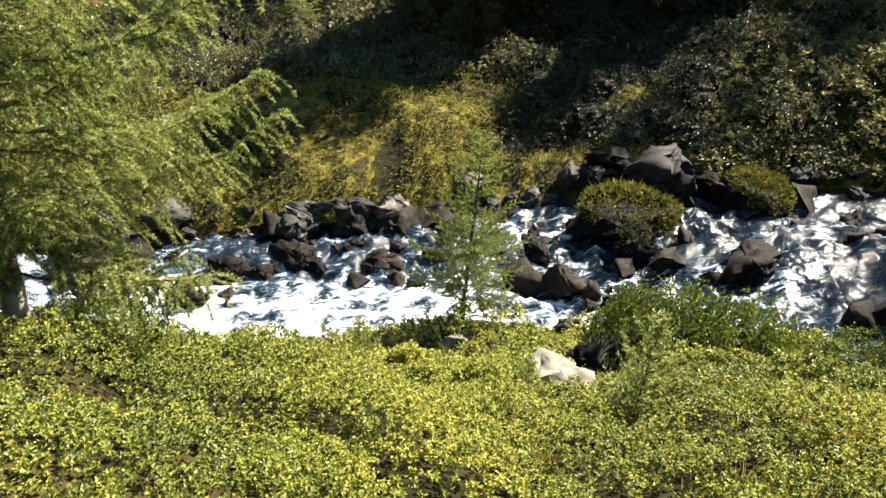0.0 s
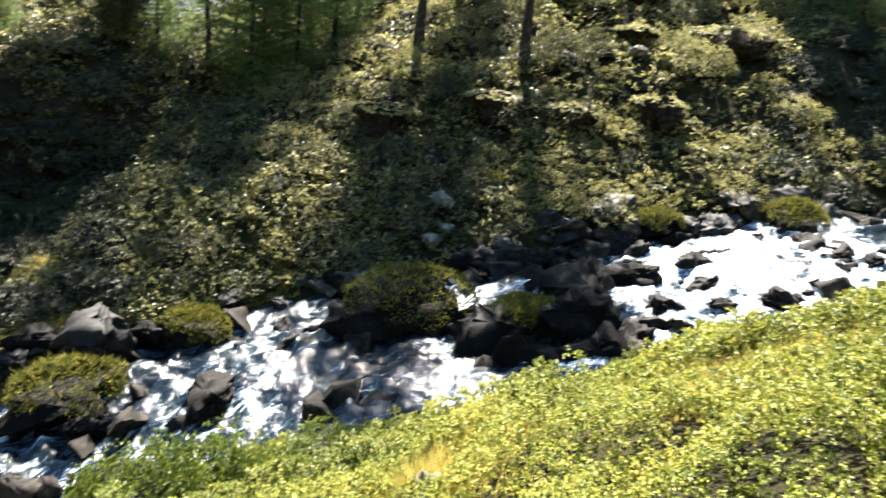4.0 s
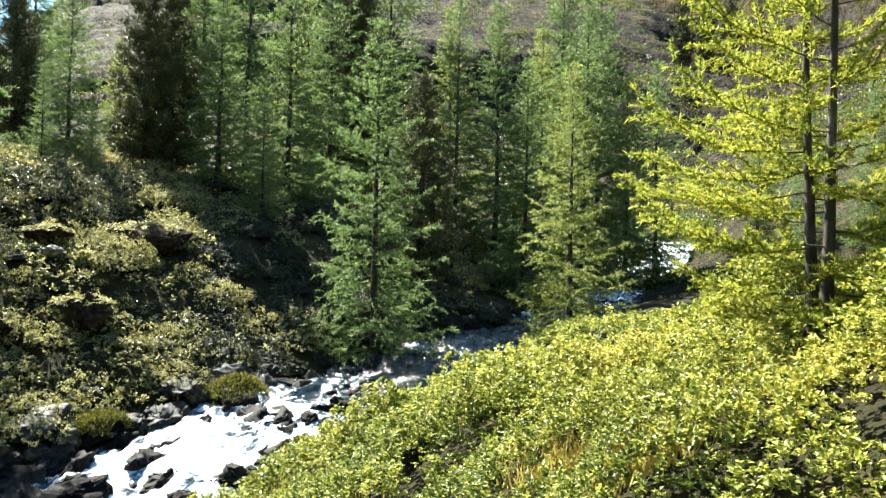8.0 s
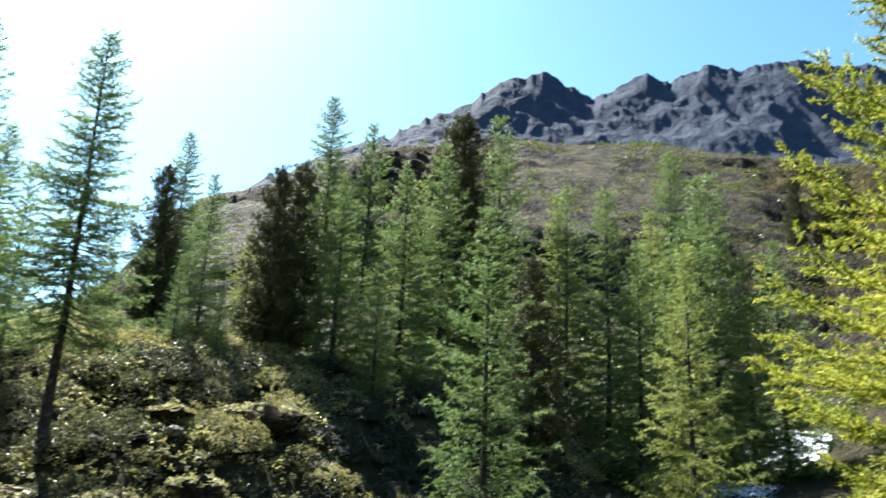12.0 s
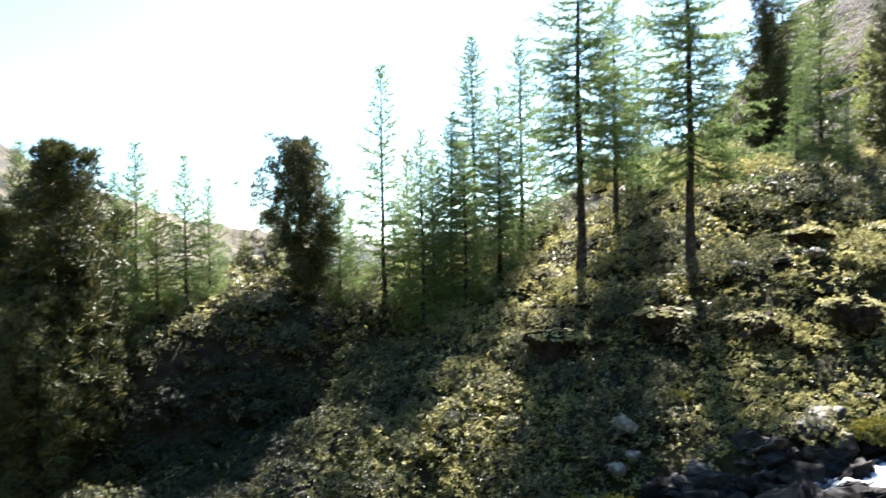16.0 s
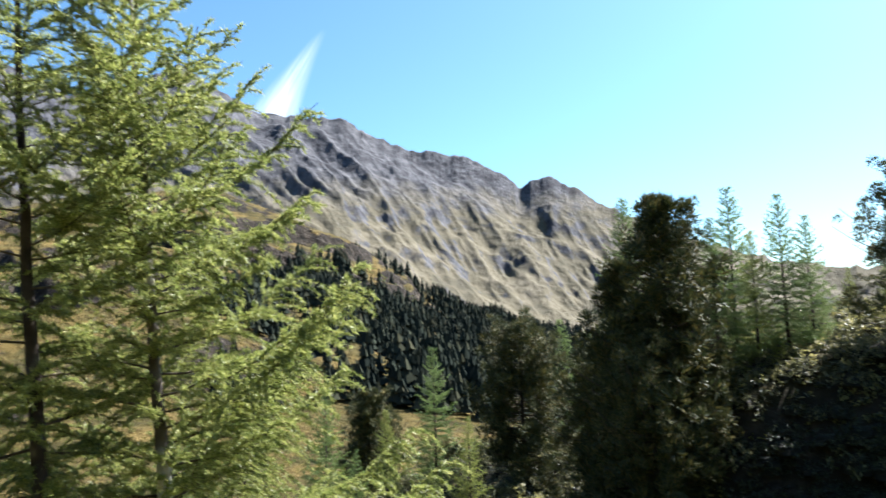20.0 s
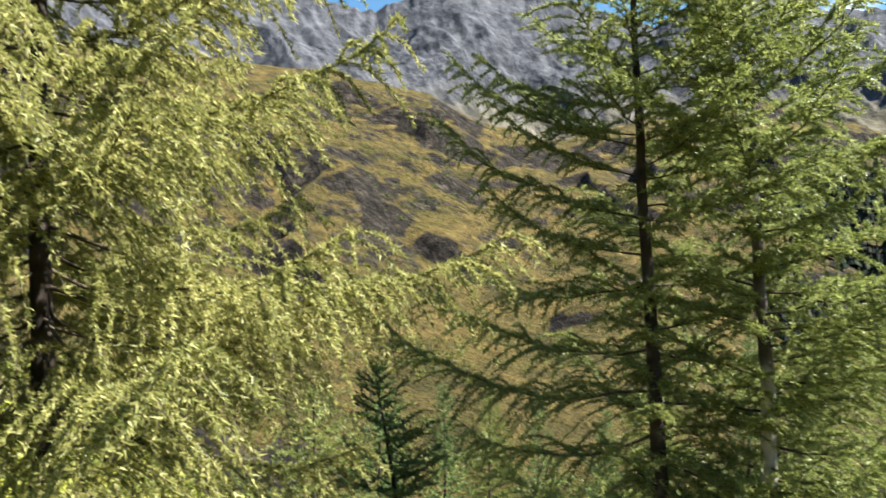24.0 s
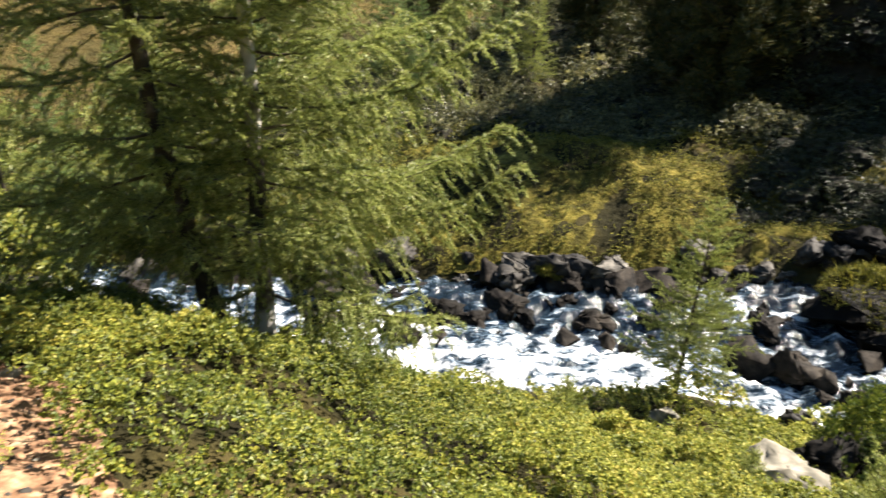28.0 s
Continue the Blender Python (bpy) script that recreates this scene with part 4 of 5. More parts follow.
# bearing, distance, how many degrees the tip stands above the eye, and kind, stand by stand
STAND_LOW = [(-8.5, 40, -0.9, "w"), (-15.1, 42, -2.4, "a"), (-5.5, 46, -0.7, "a"), (-18.7, 36, -6.8, "e"), (-23.2, 38, -5.3, "a"), (-12.6, 34, -7.5, "e"), (-20, 44, -5.5, "p"), (-21, 32, -9.5, "c"),
             (-29, 40, -5, "e"), (-33, 38, -6, "a"), (-48, 24, -11, "d"), (-43, 25.5, -12, "a"), (-55, 24, -10.5, "d"), (-39.5, 27, -13, "e"), (-60, 26, -9, "a"), (-51.5, 29, -10, "e"), (2.3, 29.5, 8.0, "q"), (4.0, 29.4, 1.5, "n"), (-0.9, 31, 3.4, "q"), (5.6, 31.5, 6.2, "b"), (0.8, 28, -2.0, "p"), (-3.2, 33, -4, "p"), (-0.4, 52, 8.1, "b"), (-2.4, 44, -1.5, "e"), (6.9, 34, 8.2, "a"), (8.2, 33, 5.0, "e"), (10.2, 34, 7.4, "a"),
             (11.8, 35, 5.8, "a"), (5.8, 48, 4, "e"), (14.2, 50, 2.2, "e")]
# the larches at bearings 27.4 and 30.6 are added to shade the bank
STAND_MID = [(18.3, 33, 8.6, "p"), (19.7, 34.5, 8.0, "a"), (16.6, 40, 4.0, "e"), (24.5, 34, 14.2, "d"), (26.3, 36, 8.0, "e"), (22.0, 37, 3.0, "a"), (29.6, 36, 10.8, "c"), (31.4, 40, 16.3, "b"), (28.2, 35, 8.0, "a"),
             (34.9, 43, 16.0, "a"), (33.2, 38, 12.5, "a"), (39.3, 34, 25.6, "b"), (41.9, 40, 19.2, "b"), (47.1, 31, 26.6, "b"), (43.6, 44, 17.0, "d"), (49.4, 46, 12, "a"), (21.2, 33, 6.0, "a"), (27.4, 33, 9.5, "a"), (30.6, 34, 8.5, "a")]
STAND_HIGH = [(53.5, 58, 21.0, "b"), (52.4, 52, 18.4, "n"), (55.7, 46, 18.2, "a"), (54.2, 41, 12.2, "d"), (57.2, 41, 10.4, "d"), (60.6, 47, 19.3, "n"), (62.2, 50, 19.9, "n"), (64.3, 60, 25.0, "b"), (65.5, 46, 19.2, "c"),
              (70.5, 47, 20.6, "c"), (67.4, 56, 23.1, "a"), (75.0, 62, 24.4, "n"), (77.9, 64, 24.2, "a"), (77.3, 31.5, 17.2, "a"), (80.6, 42, 13.6, "n"), (73.6, 56, 22, "a"), (83.1, 52, 19.1, "d"), (86.2, 54, 18.6, "a"),
              (88.4, 48, 14.5, "a"), (91.0, 68, 21.4, "b"), (92.8, 58, 19.2, "a")]
STAND_FALL = [(91.9, 38, 14.4, "e"), (93.9, 62, 19.4, "a"), (95.9, 64, 13.2, "e"), (98.1, 66, 14.4, "a"), (99.7, 200, 18.9, "n"), (101.3, 205, 19.2, "n"), (103, 210, 18.6, "n"), (105, 60, 10.5, "e"), (108, 64, 11, "a"), (112, 60, 12, "a"), (71.8, 64, 19, "e"),
              (58.8, 56, 14.5, "e"), (68.8, 42, 12.5, "a"), (82.5, 66, 18.5, "e"), (89.5, 62, 17.0, "e")]
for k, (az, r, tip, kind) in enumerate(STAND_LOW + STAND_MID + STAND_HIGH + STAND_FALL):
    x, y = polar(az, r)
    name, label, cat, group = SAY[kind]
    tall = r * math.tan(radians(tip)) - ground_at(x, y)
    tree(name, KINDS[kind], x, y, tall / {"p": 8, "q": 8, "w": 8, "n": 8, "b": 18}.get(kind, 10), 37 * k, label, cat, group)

# near trees, branch by branch
NEAR = dict(split=True, step=0.034, tuft=0.023, needle=(0.04, 0.0088), thick=0.095, needles=LARCH)
twin_a = larch(31, 7.6, 2.35, 0.13, 106, twig=0.7, per=8, bow=((0, 0, 0), (0.28, -0.28, -0.2), (1, -0.46, -0.34)), favour=(3.7, 0.2), shun=(-1.0, 0.55, 0.65), hang=0.8, **NEAR)
twin_b = larch(32, 7.4, 2.35, 0.1, 128, twig=0.72, per=10, bow=((0, 0, 0), (0.42, 0.07, 0.05), (1, -0.2, -0.1)), bark=BARK_SUN, favour=(0.55, 0.12), shun=(-1.25, 0.6, 0.55), hang=0.9, rise=(-0.02, 0.8), **NEAR)
tree("larch", twin_a, -3.76, 4.98, 1.0, 0, "green larch with dark crooked trunk, one of a pair", "larch tree", "pair of near larches")
tree("larch", twin_b, -3.46, 5.2, 1.0, 0, "green larch with sunlight put into its bark as pale patches, one of a pair", "larch tree", "pair of near larches")
gold = larch(33, 3.9, 1.6, 0.04, 92, 0.036, 0.42, 0.023, (0.037, 0.0105), 8, 0.042, LARCH_GOLD, stems=2, hang=0.1, rise=(0.0, 0.75), sag=0.2, apart=0.1, split=True, favour=(2.6, 0.1), shun=(2.84, 0.6, 0.86))
tree("larch", gold, 5.14, -1.62, 1, 0, "young twin-stemmed larch with yellow-green needles", "larch tree")
side = larch(34, 7.4, 2.75, 0.165, 122, 0.034, 0.8, 0.024, (0.04, 0.012), 8, 0.09, LARCH_PALE, hang=1.0, rise=(-0.2, 0.6), split=True, favour=(0.6, 0.1))
tree("larch", side, -5.35, 0.85, 1, 0, "yellow-green larch with hanging branches beside the path", "larch tree")
# the darker needle material stands in for the pair's shadow on this crown
dark = larch(36, 2.9, 1.1, 0.28, 66, 0.055, 0.42, 0.026, (0.04, 0.011), 7, 0.055, LARCH_DARK, hang=0.3, rise=(-0.1, 0.5), split=True, bow=((0, 0, 0), (1, -0.25, -0.42)))
tree("larch", dark, -5.5, 3.75, 1, 0, "slim larch behind the path, its shade put into dark needles", "larch tree")
slim = larch(37, 2.7, 1.0, 0.28, 56, 0.055, 0.42, 0.026, (0.04, 0.011), 7, 0.05, LARCH, hang=0.3, rise=(-0.1, 0.5), split=True)
tree("larch", slim, -7.5, 3.6, 1, 0, "slim larch with dark trunk behind the path", "larch tree")
sap = larch(35, 4.2, 1.45, 0.17, 72, 0.05, 0.44, 0.03, (0.046, 0.013), 8, 0.06, LARCH_SUN, hang=0.15, rise=(-0.05, 0.7), sag=0.15, split=True)
tree("larch_sapling", sap, 0.52, 12.87, 1, 0, "young green larch above the foaming brook", "larch sapling")
SEEDLING = larch(38, 1.3, 0.45, 0.06, 40, 0.045, 0.2, 0.022, (0.04, 0.01), 8, 0.016, LARCH, hang=-0.3, rise=(0.6, 1.3), sag=0.0)

# x, y and width of the stones that stand out
BROOK_STONES = [(-5.3, 16.9, 0.78), (-4.3, 17.2, 0.85), (-3.6, 17.3, 0.62), (-3.7, 16.1, 1.48), (-4.3, 15.6, 0.81), (-2.7, 16.8, 0.90), (-1.3, 17.6, 0.92), (-1.7, 16.0, 0.72), (2.9, 15.0, 1.23), (2.25, 8.6, 1.4), (2.4, 16.7, 1.03), (4.5, 19.6, 1.47), (7.0, 15.1, 1.70), (1.7, 18.3, 0.93), (6.9, 19.0, 1.15), (8.8, 16.6, 0.93), (9.5, 15.8, 0.91), (8.6, 17.4, 0.80)]
BROOK_STONES_UPPER = [(17.2, 11.0, 2.0), (14.6, 10.4, 2.4), (15.6, 8.9, 1.6), (16.4, 9.6, 1.2), (13.0, 11.6, 2.3), (12.4, 10.4, 1.9), (13.7, 9.2, 1.5), (18.6, 9.5, 1.0), (19.2, 10.4, 1.3), (22.4, 8.8, 1.5), (15.9, 11.5, 3.10), (18.1, 11.8, 1.18), (13.4, 9.5, 1.33), (14.7, 9.0, 1.10), (20.0, 9.2, 0.76), (21.7, 7.7, 1.24), (20.1, 10.6, 0.88), (16.7, 9.5, 0.91), (17.7, 8.7, 0.62), (15.6, 15.7, 1.21), (12.1, 17.4, 1.68), (80.2, -9.7, 2.44), (23.0, -3.7, 0.87), (23.0, -1.6, 1.03)]
BANK_BOULDERS = [(-2.7, 17.9, 1.79), (5.8, 19.3, 2.46), (12.4, 17.3, 1.69), (20.2, 13.9, 2.05), (23.2, 11.6, 1.37), (18.4, 14.9, 1.27), (21.5, 12.1, 1.13), (24.6, 10.8, 1.63), (23.4, 11.5, 1.38), (25.3, 10.5, 1.24), (4.6, 19.7, 1.15), (2.9, 12.6, 0.9)]
MOSSY_BOULDERS = [(4.6, 17.3, 2.73), (6.0, 18.7, 0.97), (8.1, 18.3, 2.12), (12.1, 14.3, 3.65), (13.7, 11.8, 1.90), (13.9, 11.4, 1.87), (20.7, 12.7, 1.67), (24.0, 10.0, 2.37), (18.3, 17.8, 1.16), (-3.0, 17.9, 1.09)]
PALE_STONES = [(1.55, 7.2, 0.85), (14.9, 16.8, 0.75), (15.9, 17.6, 1.1), (15.5, 16.9, 0.57), (3.5, 3.7, 0.30), (25.9, 18.0, 0.80), (24.8, 17.7, 0.59), (0.4, 11.6, 0.55), (25.9, 18.0, 0.71), (98.2, -22.6, 1.90)]

# ---- stones ----
SMALL = [boulder(110 + k, ROCK_WET, 0.6, 0.3, 0) for k in range(5)]
WET = [boulder(100 + k, ROCK_WET, 0.5 + 0.1 * (k % 3), 0.32, 3) for k in range(5)]
GREY = [boulder(120 + k, ROCK, 0.5 + 0.1 * (k % 3), 0.32, 3) for k in range(5)]
PEBBLE = [boulder(160 + k, ROCK_PALE if k % 2 else ROCK, 0.5, 0.1, 0) for k in range(4)]
PALE = [boulder(140 + k, ROCK_PALE, 0.5) for k in range(3)]


def stone(name, me, x, y, size, turn, label, group, sink=0.12, z=None, category="rock"):
    ob = new(name, me)
    z = ground_at(x, y) if z is None else z
    ob.matrix_basis = pose(x, y, z + size * (0.22 - sink), 8 * math.sin(turn), 8 * math.cos(turn), turn) @ Matrix.Scale(size, 4)
    return tagged(ob, label, category, group)


def water_level(x, y):
    return float(brook(np.array([x]), np.array([y]))[1][0])


for k, (x, y, w) in enumerate(BROOK_STONES + BROOK_STONES_UPPER):
    stone("brook_stone", WET[k % 5], x, y, w * 1.05, 47 * k, "dark wet stone in the foaming brook", "stones in the brook", 0.1, max(ground_at(x, y), water_level(x, y) - 0.05))
for k, (x, y, w) in enumerate(BANK_BOULDERS):
    stone("boulder", GREY[k % 5], x, y, w * 1.05, 61 * k, "grey angular boulder on the brook's bank", "boulders on the bank")
for k, (x, y, w) in enumerate(PALE_STONES):
    stone("pale_stone", PALE[k % 3], x, y, w * 1.05, 31 * k, "pale lichened stone among shrubs", "pale stones", -0.24, category="stone")


def mossy_boulder(k, x, y, w):
    """A wet boulder with a thick cap of moss and grass."""
    thing = new("mossy_boulder")
    child("stone", WET[k % 5], thing)
    rng = np.random.default_rng(300 + k)
    n = 14000
    d = rng.normal(size=(n, 3))
    d /= np.linalg.norm(d, axis=1)[:, None]
    d = d[d[:, 2] > 0.42 + 0.9 * (fbm(d[:, 0] * 3 + k, d[:, 1] * 3, 3, k) - 0.5)]
    n = len(d)
    p = d * np.array([0.53, 0.43, 0.42]) * (1 + 0.25 * (fbm(d[:, 0] * 5, d[:, 1] * 5, 2, k)[:, None] - 0.4))
    v, f = blades(p, d * 0.5 + np.array([0, 0, 0.3]) + rng.normal(0, 0.45, (n, 3)), 0.1 / w * rng.uniform(0.4, 1.5, n), 0.035 / w, rng)
    child("moss_cap", mesh_np("moss_cap", v, f, BOULDER_MOSS), thing, "yellow-green moss and grass cap")
    z = max(ground_at(x, y), water_level(x, y) - 0.05)
    thing.matrix_basis = pose(x, y, z + 0.1 * w, 0, 0, 53 * k) @ Matrix.Diagonal((w, w, w * 0.85, 1))
    return tagged(thing, "dark boulder with a yellow-green moss cap in the brook", "rock", "mossy boulders")


for k, (x, y, w) in enumerate(MOSSY_BOULDERS):
    mossy_boulder(k, x, y, w)

rng = np.random.default_rng(5)
VISIBLE = np.concatenate([np.where((LINE[:, 0] > -9) & (LINE[:, 0] < 27))[0]] + [np.where((LINE[:, 0] > 13) & (LINE[:, 0] < 26))[0]])
RUBBLE = []
for k in range(620):
    i = int(rng.integers(170, len(LINE) - 140)) if k % 4 == 0 else int(rng.choice(VISIBLE))
    edge = WIDE[i] * (rng.uniform(-0.25, 1.1) if LINE[i, 0] < 3 else rng.uniform(-0.85, 1.1))
    if k % 3 == 1:
        edge = WIDE[i] + rng.uniform(-0.3, 0.7)
    x, y = LINE[i, 0] - _tan[i, 1] * edge, LINE[i, 1] + _tan[i, 0] * edge
    w = (0.35 + 1.15 * rng.uniform() ** 1.8) * (1.0 if abs(edge) > 0.6 * WIDE[i] else 0.8)
    wet = abs(edge) < WIDE[i]
    if wet and (k > 300 or w < 0.42):
        RUBBLE.append((SMALL[k % 5], pose(x, y, max(ground_at(x, y), LINE[i, 2] - 0.05) + 0.12 * w, 20 * math.sin(k), 20 * math.cos(k), 29 * k) @ Matrix.Scale(w, 4)))
        continue
    stone("brook_stone" if wet else "boulder", (WET if wet else GREY)[k % 5], x, y, w, 29 * k, "dark wet stone in the foaming brook" if wet else "grey stone at the water's edge",
          "stones in the brook" if wet else "stones at the water's edge", 0.1, max(ground_at(x, y), LINE[i, 2] - 0.05) if wet else None)

def rubble(pieces):
    """The lesser stones of the bed, too many to tell apart."""
    bm = bmesh.new()
    for me, m in pieces:
        first = len(bm.verts)
        bm.from_mesh(me)
        bm.verts.ensure_lookup_table()
        for v in bm.verts[first:]:
            v.co = m @ v.co
    me = bpy.data.meshes.new("brook_rubble")
    bm.to_mesh(me)
    bm.free()
    me.materials.append(ROCK_WET)
    return tagged(new("brook_rubble", me), "small dark wet stones strewn along the brook's bed", "stones", kind="stuff")


rubble(RUBBLE)

# ---- the trodden path ----
TRAIL = np.array([(-6.6, 2.1), (-5.4, 2.75), (-4.3, 2.95), (-3.35, 2.5), (-1.9, 1.5), (-0.2, 0.1), (1.6, -1.2), (4.0, -3.2)], float)
_ts = np.concatenate([[0], np.cumsum(np.hypot(*np.diff(TRAIL, axis=0).T))])


def off_trail(x, y):
    s = np.arange(0, _ts[-1], 0.1)
    tx, ty = np.interp(s, _ts, TRAIL[:, 0]), np.interp(s, _ts, TRAIL[:, 1])
    return np.sqrt(((np.asarray(x)[:, None] - tx) ** 2 + (np.asarray(y)[:, None] - ty) ** 2).min(1))


def build_trail():
    s = np.arange(0, _ts[-1], 0.06)
    cx, cy = np.interp(s, _ts, TRAIL[:, 0]), np.interp(s, _ts, TRAIL[:, 1])
    for _ in range(30):
        cx[1:-1], cy[1:-1] = (cx[:-2] + cx[2:]) / 2, (cy[:-2] + cy[2:]) / 2
    tx, ty = np.gradient(cx), np.gradient(cy)
    ln = np.hypot(tx, ty)
    tx, ty = tx / ln, ty / ln
    across = np.linspace(-0.42, 0.42, 29)
    wob = 1 + 0.7 * (fbm(s[:, None] * 1.9, 3.0 * np.sign(across)[None] + 0 * s[:, None], 3, 4) - 0.5)
    X, Y = cx[:, None] - ty[:, None] * across * wob, cy[:, None] + tx[:, None] * across * wob
    Z = height(X, Y) + 0.045 - 0.25 * across ** 4 + 0.07 * (fbm(X * 6, Y * 6, 4, 8) - 0.5)
    n, m = X.shape
    i, j = np.meshgrid(np.arange(n - 1), np.arange(m - 1), indexing="ij")
    a = (i * m + j).ravel()
    ob = new("path", mesh_np("path", np.stack([X, Y, Z], -1).reshape(-1, 3), np.stack([a, a + m, a + m + 1, a + 1], 1), DIRT, True))
    tagged(ob, "trodden reddish-brown dirt path", "path", kind="structure")
    r = np.random.default_rng(9)
    for k in range(150):
        t = r.uniform(0, _ts[-1] * 0.62)
        x, y = np.interp(t, _ts, TRAIL[:, 0]) + r.normal(0, 0.2), np.interp(t, _ts, TRAIL[:, 1]) + r.normal(0, 0.2)
        w = 0.025 + 0.13 * r.uniform() ** 3
        stone("path_stone", PEBBLE[k % 4], x, y, w, 17 * k, "small flat stone on the dirt path", "stones on the path", 0.15, ground_at(x, y) + 0.04, "stone")


build_trail()

# ---- dwarf shrubs: single bushes, and the unbroken cover between them ----
D_ROSE = [dome(400 + k, FAR_ROSE, 2400, (0.06, 0.038), flat=0.7, core=0.48) for k in range(3)]
D_HEATH = [dome(420 + k, FAR_HEATH, 2600, (0.055, 0.035), flat=0.7, core=0.48) for k in range(3)]
D_NEAR = [dome(440 + k, RHODO, 5600, (0.05, 0.03), 0.6, core=0.6) for k in range(2)]
D_JUN = [dome(450 + k, SHRUB, 5600, (0.05, 0.028), 0.5, core=0.6) for k in range(2)]
rng = np.random.default_rng(77)
placed = 0
while placed < 285:
    az, r = rng.uniform(-32, 104), 14 + 42 * rng.uniform() ** 1.2
    x, y = polar(az, r)
    d, zc, w, sx = (float(v[0]) for v in brook(np.array([x]), np.array([y])))
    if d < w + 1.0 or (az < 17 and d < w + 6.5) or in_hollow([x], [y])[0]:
        continue
    size = rng.uniform(0.5, 1.2) * (0.9 + r / 60)
    # bright heath on the sunlit bearings, dark rose for shade below 29 degrees
    heath = noise2(x / 7, y / 7, 3) > (0.36 if 46 < az < 68 else 0.9 if az < 29 else 0.42)
    bush("heath_bush" if heath else "alpine_rose", (D_HEATH if heath else D_ROSE)[placed % 3], x, y, size, rng.uniform(0.9, 1.5), 40 * placed,
         "low yellow-green heath bush on the far slope" if heath else "dark green alpine rose bush on the far slope", "bushes of the far slope")
    placed += 1
# bearing, distance, size
NEAR_BUSHES = [ (-62, 6.7, 0.9), (28, 10.2, 1.0), (13, 11.4, 0.8), (-30, 6.0, 0.7), (-38, 6.3, 0.6), (-57, 6.9, 0.7), (-64, 5.2, 0.8), (-70, 4.2, 0.7), (-61, 4.0, 0.5),
               (-22, 8.5, 0.7), (-10, 7.4, 0.7), (-16, 6.2, 0.6), (6, 7.8, 0.6), (32, 9.0, 0.7), (40, 8.4, 0.6), (78, 13.5, 0.5), (84, 14.5, 0.5), (90, 12, 0.4), (99, 10.5, 0.5), (104, 9, 0.6), (108, 8, 0.6), (82, 7, 0.4), (72, 12, 0.5)]
for k, (az, r, size) in enumerate(NEAR_BUSHES):
    x, y = polar(az, r)
    rose = k % 3 != 2
    bush("alpine_rose" if rose else "juniper_bush", (D_NEAR if rose else D_JUN)[k % 2], x, y, size, 0.75, 50 * k, "glossy green alpine rose bush on the near slope" if rose else "low yellow-green juniper bush on the near slope", "bushes of the near slope")

D_DEEP = dome(460, DEEP_ROSE, 8400, (0.045, 0.026), 0.6, core=0.64)
# from bearing -46 to -60 the deep green also carries the mound's shade
for az, r, size in ((19.5, 9.3, 1.25), (22.5, 9.6, 1.5), (26, 9.9, 1.3), (30.5, 11.4, 1.3), (34, 12.2, 1.2), (-26, 7.2, 0.8), (-30.5, 6.4, 0.75), (-50, 5.5, 0.62), (-55, 5.9, 0.7), (-60, 6.0, 0.6), (-46, 5.9, 0.5), (-52.5, 6.4, 0.7)):
    bush("alpine_rose", D_DEEP, *polar(az, r), size, 1.75 if 18 < az < 27 else 1.15, 70 * az, "deep green domed alpine rose bush above the brook", "bushes of the near slope")


def cover(name, n, az0, az1, r0, r1, side, mat, size, mask_seed, mask_lo, mask_hi, label, seed, spread=0.85, lift=0.52, keep_out=0.0, aspect=0.66, per=8, least=0.036):
    """Leaf rosettes strewn over the slope, finer near the viewer; one species where the mask allows it."""
    rng = np.random.default_rng(seed)
    az = np.radians(rng.uniform(az0, az1, n))
    r = r0 * (r1 / r0) ** rng.uniform(0, 1, n)
    if r0 < 8:
        r = np.where(rng.uniform(size=n) < 0.5, np.sqrt(rng.uniform(r0 ** 2, 8.0 ** 2, n)), 7.0 * (r1 / 7.0) ** rng.uniform(0, 1, n))
    x, y = r * np.sin(az), r * np.cos(az)
    z, d, w = near_ground(x, y)
    a = np.abs(d) - w
    bank = (side > 0) & (az < 0.3) & (a < 6.5)
    q = fbm(x / 2.0, y / 2.0, 3, mask_seed) + 0.05 * rng.normal(size=n)
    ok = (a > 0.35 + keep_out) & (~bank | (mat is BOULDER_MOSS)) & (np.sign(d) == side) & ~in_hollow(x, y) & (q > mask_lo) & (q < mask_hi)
    x, y, z, r = x[ok], y[ok], z[ok], r[ok]
    if side < 0:
        ok = (r > 9) | (off_trail(np.where(r > 9, 99, x), y) > 0.19 + 0.32 * rng.uniform(size=len(x)) ** 1.5)
        x, y, z, r = x[ok], y[ok], z[ok], r[ok]
    tuft = fbm(x / 0.75, y / 0.75, 3, 90)
    hole = fbm(x / 0.19, y / 0.19, 2, 91)
    keep = hole > np.where(r < 5, 0.18, 0.24) + 0.16 * rng.uniform(size=len(x))
    x, y, z, r, tuft, hole = x[keep], y[keep], z[keep], r[keep], tuft[keep], hole[keep]
    z = z + (0.05 + 1.8 * lift * np.clip(tuft - 0.3, 0, 1) + 0.3 * np.clip(hole - 0.28, 0, 1)) * rng.uniform(0.55, 1.15, len(x))
    ln = np.repeat(np.clip(size * r, least, 0.3) * rng.uniform(0.7, 1.3, len(x)), per)
    c = np.repeat(np.stack([x, y, z], 1), per, 0)
    c += rng.normal(0, 0.33, c.shape) * ln[:, None]
    v, f = leaves(c, np.tile([0.0, -0.1, 1.0], (len(c), 1)), ln, ln * aspect, rng, spread)
    ob = new(name, mesh_np(name, v, f, mat))
    return tagged(ob, label, "shrub cover", kind="stuff")


cover("heath_cover", 185000, -78, 122, 0.4, 34, -1, SHRUB, 0.0052, 40, -1, 0.56, "yellow-green dwarf shrubs covering the near slope", 1, least=0.026, per=11)
